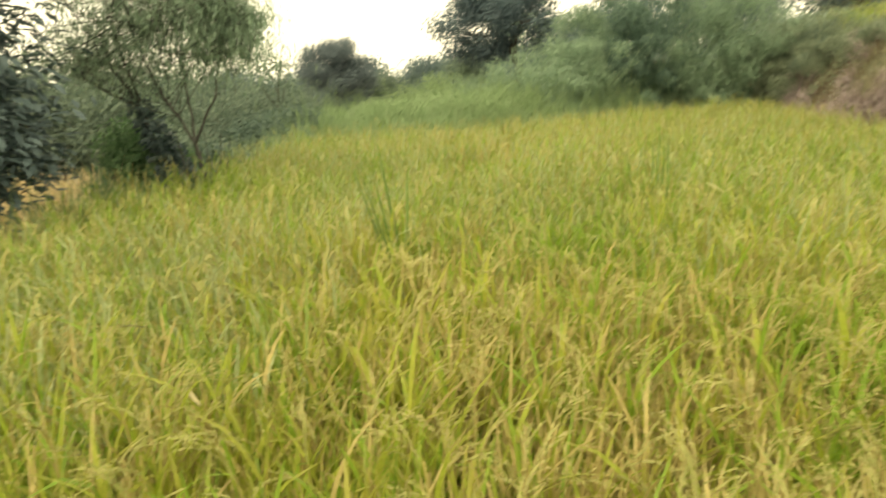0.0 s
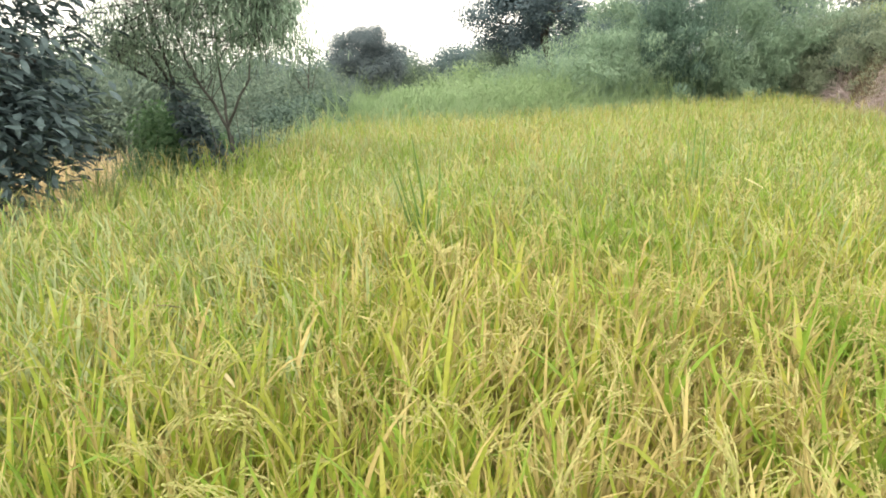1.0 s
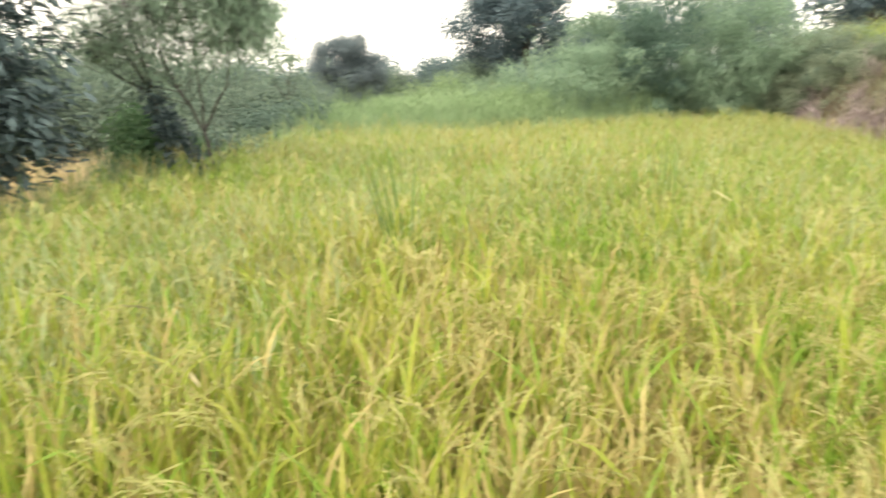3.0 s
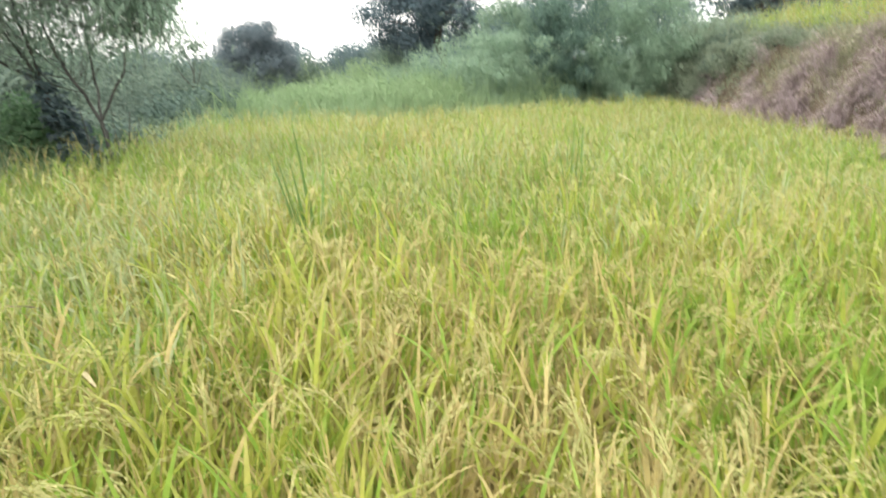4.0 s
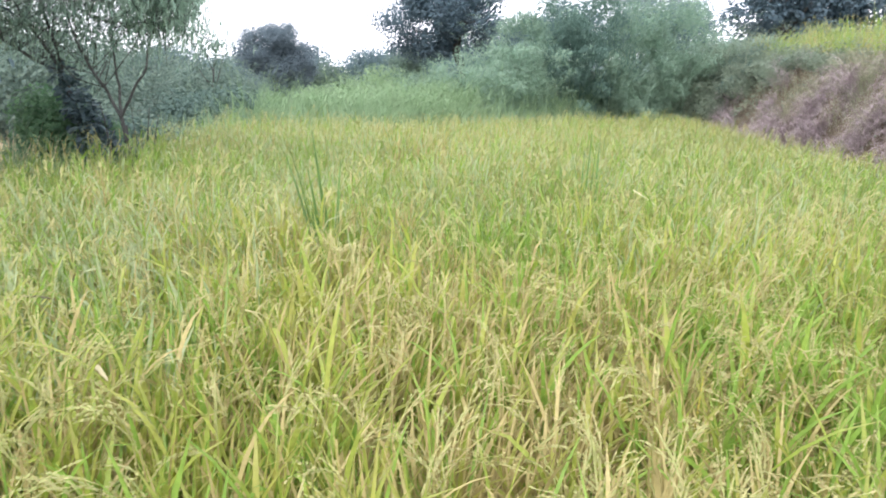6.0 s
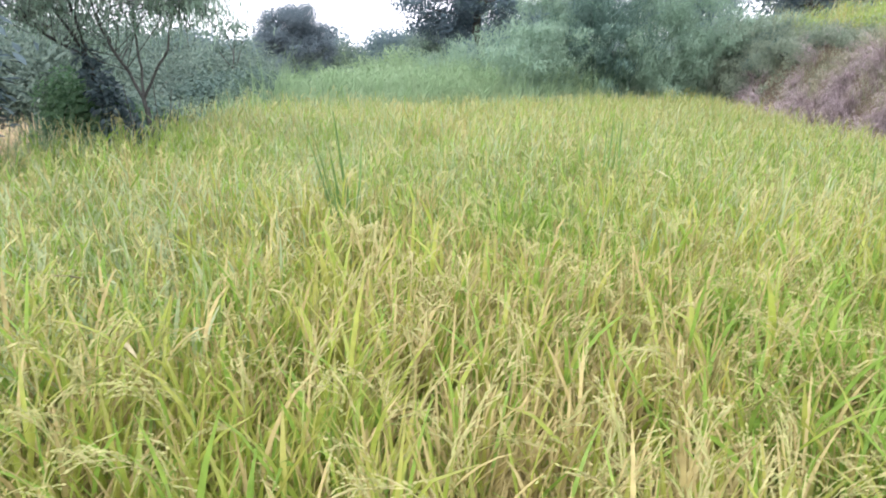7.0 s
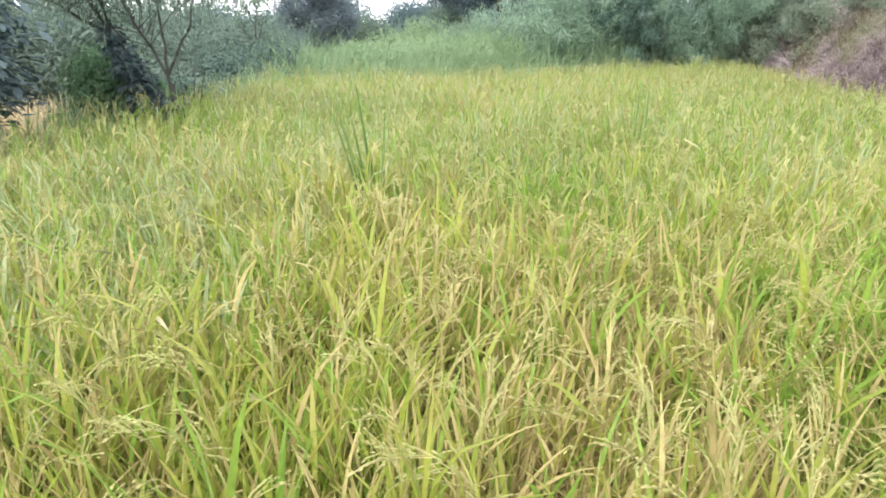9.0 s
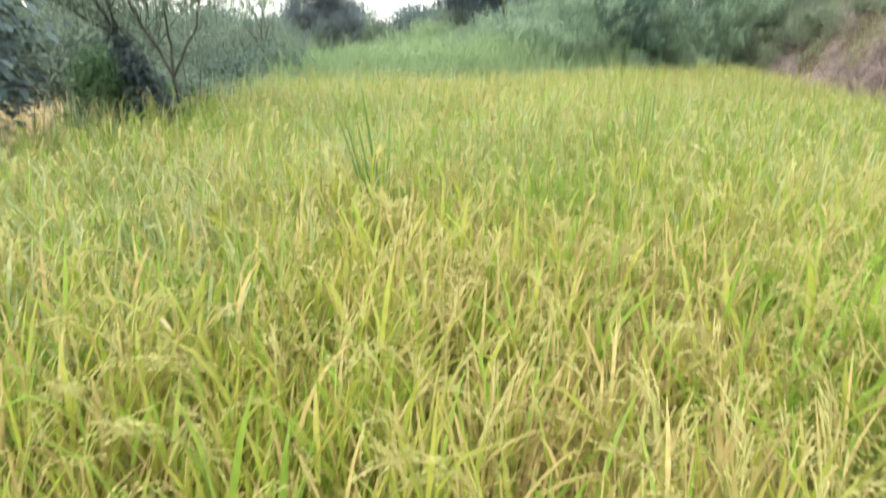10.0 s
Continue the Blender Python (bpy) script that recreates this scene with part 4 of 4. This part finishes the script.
for k, (x, y) in enumerate([(12.3, 29.5), (14.8, 31), (17.4, 30), (20.0, 31.5), (23.0, 30)]):
    round_tree((x, y), 2.0, (0, 0, 3.2), (2.4, 2.0, 2.5), 40, 9500, 0.18, HAZY_BROAD_LEAF, "dark green tree behind the upper terrace", 13 + k, 0.22)


def sapling(at, height, label, seed, leafy):
    """A thin young tree: a stem, a few forks, and sparse leaves or none."""
    r = np.random.default_rng(seed)
    ob = thing("sapling", (at[0], at[1], float(land(at[0], at[1])) - 0.05), label, "sapling")
    top = np.array([0.05, 0, height * 0.62])
    part("stem", Pile(BARK).add(limb(r, (0, 0, 0), top, 0.03, 0.02, 0.03), BARK).mesh("stem", True), ob)
    tips = np.array([(0.16, 0.05, height), (-0.12, 0, height * 0.96), (0.3, -0.05, height * 0.85), (-0.3, 0.05, height * 0.82)])
    for b in tips:
        part("branch", Pile(BARK).add(limb(r, top * r.uniform(0.85, 1.0), b, 0.016, 0.006, 0.06), BARK).mesh("branch", True), ob)
    if leafy:
        part("crown", Pile(SHRUB).add(leaf_cloud(r, tips, np.full(4, 0.22), leafy, 0.1, 0.034, True), SHRUB).mesh("crown"), ob)


sapling((1.7, 22), 3.3, "bare leafless sapling rising out of the thicket", 31, 0)
sapling((-5.5, 14.2), 2.3, "thin sapling with sparse leaves above the shrubs", 32, 520)

# undergrowth behind the slender tree
for k, (x, y, w, h) in enumerate([(-5.2, 9.7, 1.7, 2.1), (-6.6, 10.6, 2.2, 2.7), (-5.0, 11.6, 1.8, 1.9), (-7.6, 13.0, 2.6, 2.9), (-5.8, 14.4, 2.4, 2.2), (-4.9, 13.2, 1.6, 1.7), (-8.0, 10.2, 1.9, 2.2), (-8.8, 10.5, 2.6, 3.2), (-9.8, 14.0, 3.0, 3.2), (-4.75, 8.8, 1.0, 1.2), (-6.6, 17.5, 3.0, 2.3), (-11.5, 9.0, 2.8, 3.2), (-12.5, 11.0, 3.2, 3.6), (-9.0, 18.5, 3.4, 2.9), (-4.4, 7.6, 1.2, 1.6), (-3.95, 6.95, 0.8, 1.25), (-4.05, 8.3, 0.9, 1.3), (-3.85, 7.6, 0.6, 1.0)]):
    # nearer bushes mostly get the copy with painted shade
    shrub((x, y), w, h * (1.12 if x < -5.9 else 0.88), int(2600 + 1500 * w) if x < -7.5 else int(4200 + 1900 * w), 0.09 if x < -7.5 else 0.075, SHADED_SHRUB if y < 13.5 and x > -5.6 and k % 3 else SHRUB, "dense mid-green leafy shrub at the paddy's edge", 100 + k, 26)
for k, (x, y, w, h) in enumerate([(-4.15, 6.7, 0.95, 1.95), (-3.8, 6.65, 0.65, 1.45), (-4.5, 7.1, 0.95, 2.1)]):
    shrub((x, y), w, h, 5500, 0.055, GREEN_SHRUB, "brighter green bush beside the creeper-covered stem", 230 + k)
# far hedge line, its haze painted into the leaf colour
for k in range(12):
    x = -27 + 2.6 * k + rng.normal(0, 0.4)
    shrub((x, 38 + rng.normal(0, 2.5)), 3.8, 3.7 + 0.4 * math.sin(2.1 * k), 4500, 0.16, HAZY_SHRUB, "distant hazy blue-green shrub in a hedge line", 130 + k)
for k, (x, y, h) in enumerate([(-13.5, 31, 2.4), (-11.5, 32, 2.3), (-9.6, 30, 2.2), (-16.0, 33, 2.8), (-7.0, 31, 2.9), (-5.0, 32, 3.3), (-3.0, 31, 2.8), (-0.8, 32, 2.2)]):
    shrub((x, y), 3.2, h, 6000, 0.115, HAZY_SHRUB if k % 2 else SHRUB, "hazy blue-green shrub beyond the grass", 150 + k)
# lighter leaves with the same painted haze
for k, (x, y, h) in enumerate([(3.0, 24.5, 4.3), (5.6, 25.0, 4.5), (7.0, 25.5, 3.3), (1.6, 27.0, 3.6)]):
    shrub((x, y), 3.2, h, 6500, 0.12, HAZY_SHRUB, "tall hazy blue-green shrub rising behind the thicket", 170 + k)
# feathery growth along the far edge
for k, (x, y, w, h) in enumerate([(-0.9, 16.6, 1.6, 1.2), (0.2, 16.8, 1.6, 1.6), (1.1, 17.2, 1.6, 2.2), (0.4, 16.0, 1.4, 1.6), (1.0, 16.6, 1.2, 2.2), (-2.0, 17.0, 1.8, 1.0), (0.5, 18.2, 1.7, 2.2), (-3.6, 15.6, 1.6, 0.9), (-2.9, 14.7, 1.5, 0.9), (-1.6, 15.2, 1.5, 1.0), (-0.4, 15.7, 1.4, 1.1), (-5.0, 16.2, 1.8, 1.1), (-3.0, 18.4, 2.0, 1.4), (-1.2, 18.6, 2.0, 1.7), (-0.6, 14.4, 1.1, 0.85)]):
    reed_bush((x, y), w, h, 64, 30, 0.26, TALL_GRASS if h < 1.5 else REED, "pale green feathery grass clump behind the rice", 160 + k)
# the first three clumps take the reed colour with shade painted in
for k, (x, y, w, h) in enumerate([(2.2, 18.0, 1.7, 4.1), (3.1, 18.3, 1.8, 3.9), (2.7, 17.4, 1.3, 2.6), (4.1, 18.8, 2.2, 4.0), (5.2, 19.0, 2.2, 3.7), (6.2, 19.5, 2.2, 1.5), (4.7, 18.2, 1.6, 2.6), (7.3, 19.5, 2.2, 0.8), (3.6, 17.6, 1.4, 2.2), (1.4, 18.4, 1.6, 3.5)]):
    reed_bush((x, y), w, h, 80, 28, 0.26, SHADED_REED if k in (0, 1, 2) else REED, "dense blue-green bamboo-like thicket at the foot of the bank", 180 + k, "thicket", "thicket", 6500)
for k, (x, y, w, h) in enumerate([(6.4, 18.4, 1.6, 1.0), (6.9, 16.9, 1.4, 0.5), (6.0, 18.9, 1.8, 1.5), (6.2, 16.5, 1.3, 0.55), (6.5, 15.5, 1.2, 0.4), (6.6, 14.4, 1.1, 0.35), (6.5, 13.2, 1.0, 0.32), (7.4, 18.4, 2.0, 0.8), (6.9, 18.2, 2.0, 1.1), (8.6, 19.2, 2.2, 0.8), (5.9, 17.4, 1.2, 0.75), (5.6, 17.9, 1.2, 0.95), (6.3, 17.1, 1.0, 0.6), (5.6, 18.5, 1.3, 1.3)]):
    reed_bush((x, y), w, h, 40, 24, 0.15, VINE, "grey-green trailing growth sprawling over the bank", 210 + k, "trailing_bush", "bush", 2600)
    shrub((x + 0.25, y - 0.4), 0.7 * w, 0.75 * h + 0.1, 2400, 0.06, VINE if k % 2 else SHRUB, "grey-green leafy creeper on the bank", 310 + k, 14)


STALK = rough_material("dry_stalk", [(0.09, 0.08, 0.045), (0.14, 0.12, 0.07), (0.2, 0.17, 0.1)], 20.0, 120.0, 0.3)


def fallen_stalk(at, az, length):
    """A dark dry stalk lying on the rice."""
    r = np.random.default_rng(77)
    a = np.array([at[0] - 0.5 * length * math.cos(az), at[1] - 0.5 * length * math.sin(az), at[2]])
    b = np.array([at[0] + 0.5 * length * math.cos(az), at[1] + 0.5 * length * math.sin(az), at[2] + 0.01])
    ob = new("dry_stalk", Pile(STALK).add(limb(r, a, b, 0.0036, 0.0022, 0.04), STALK).mesh("dry_stalk", True))
    tagged(ob, "thin dark dry stalk lying across the rice leaves", "stalk")


fallen_stalk((-1.4, 2.0, 0.86), 0.12, 0.15)
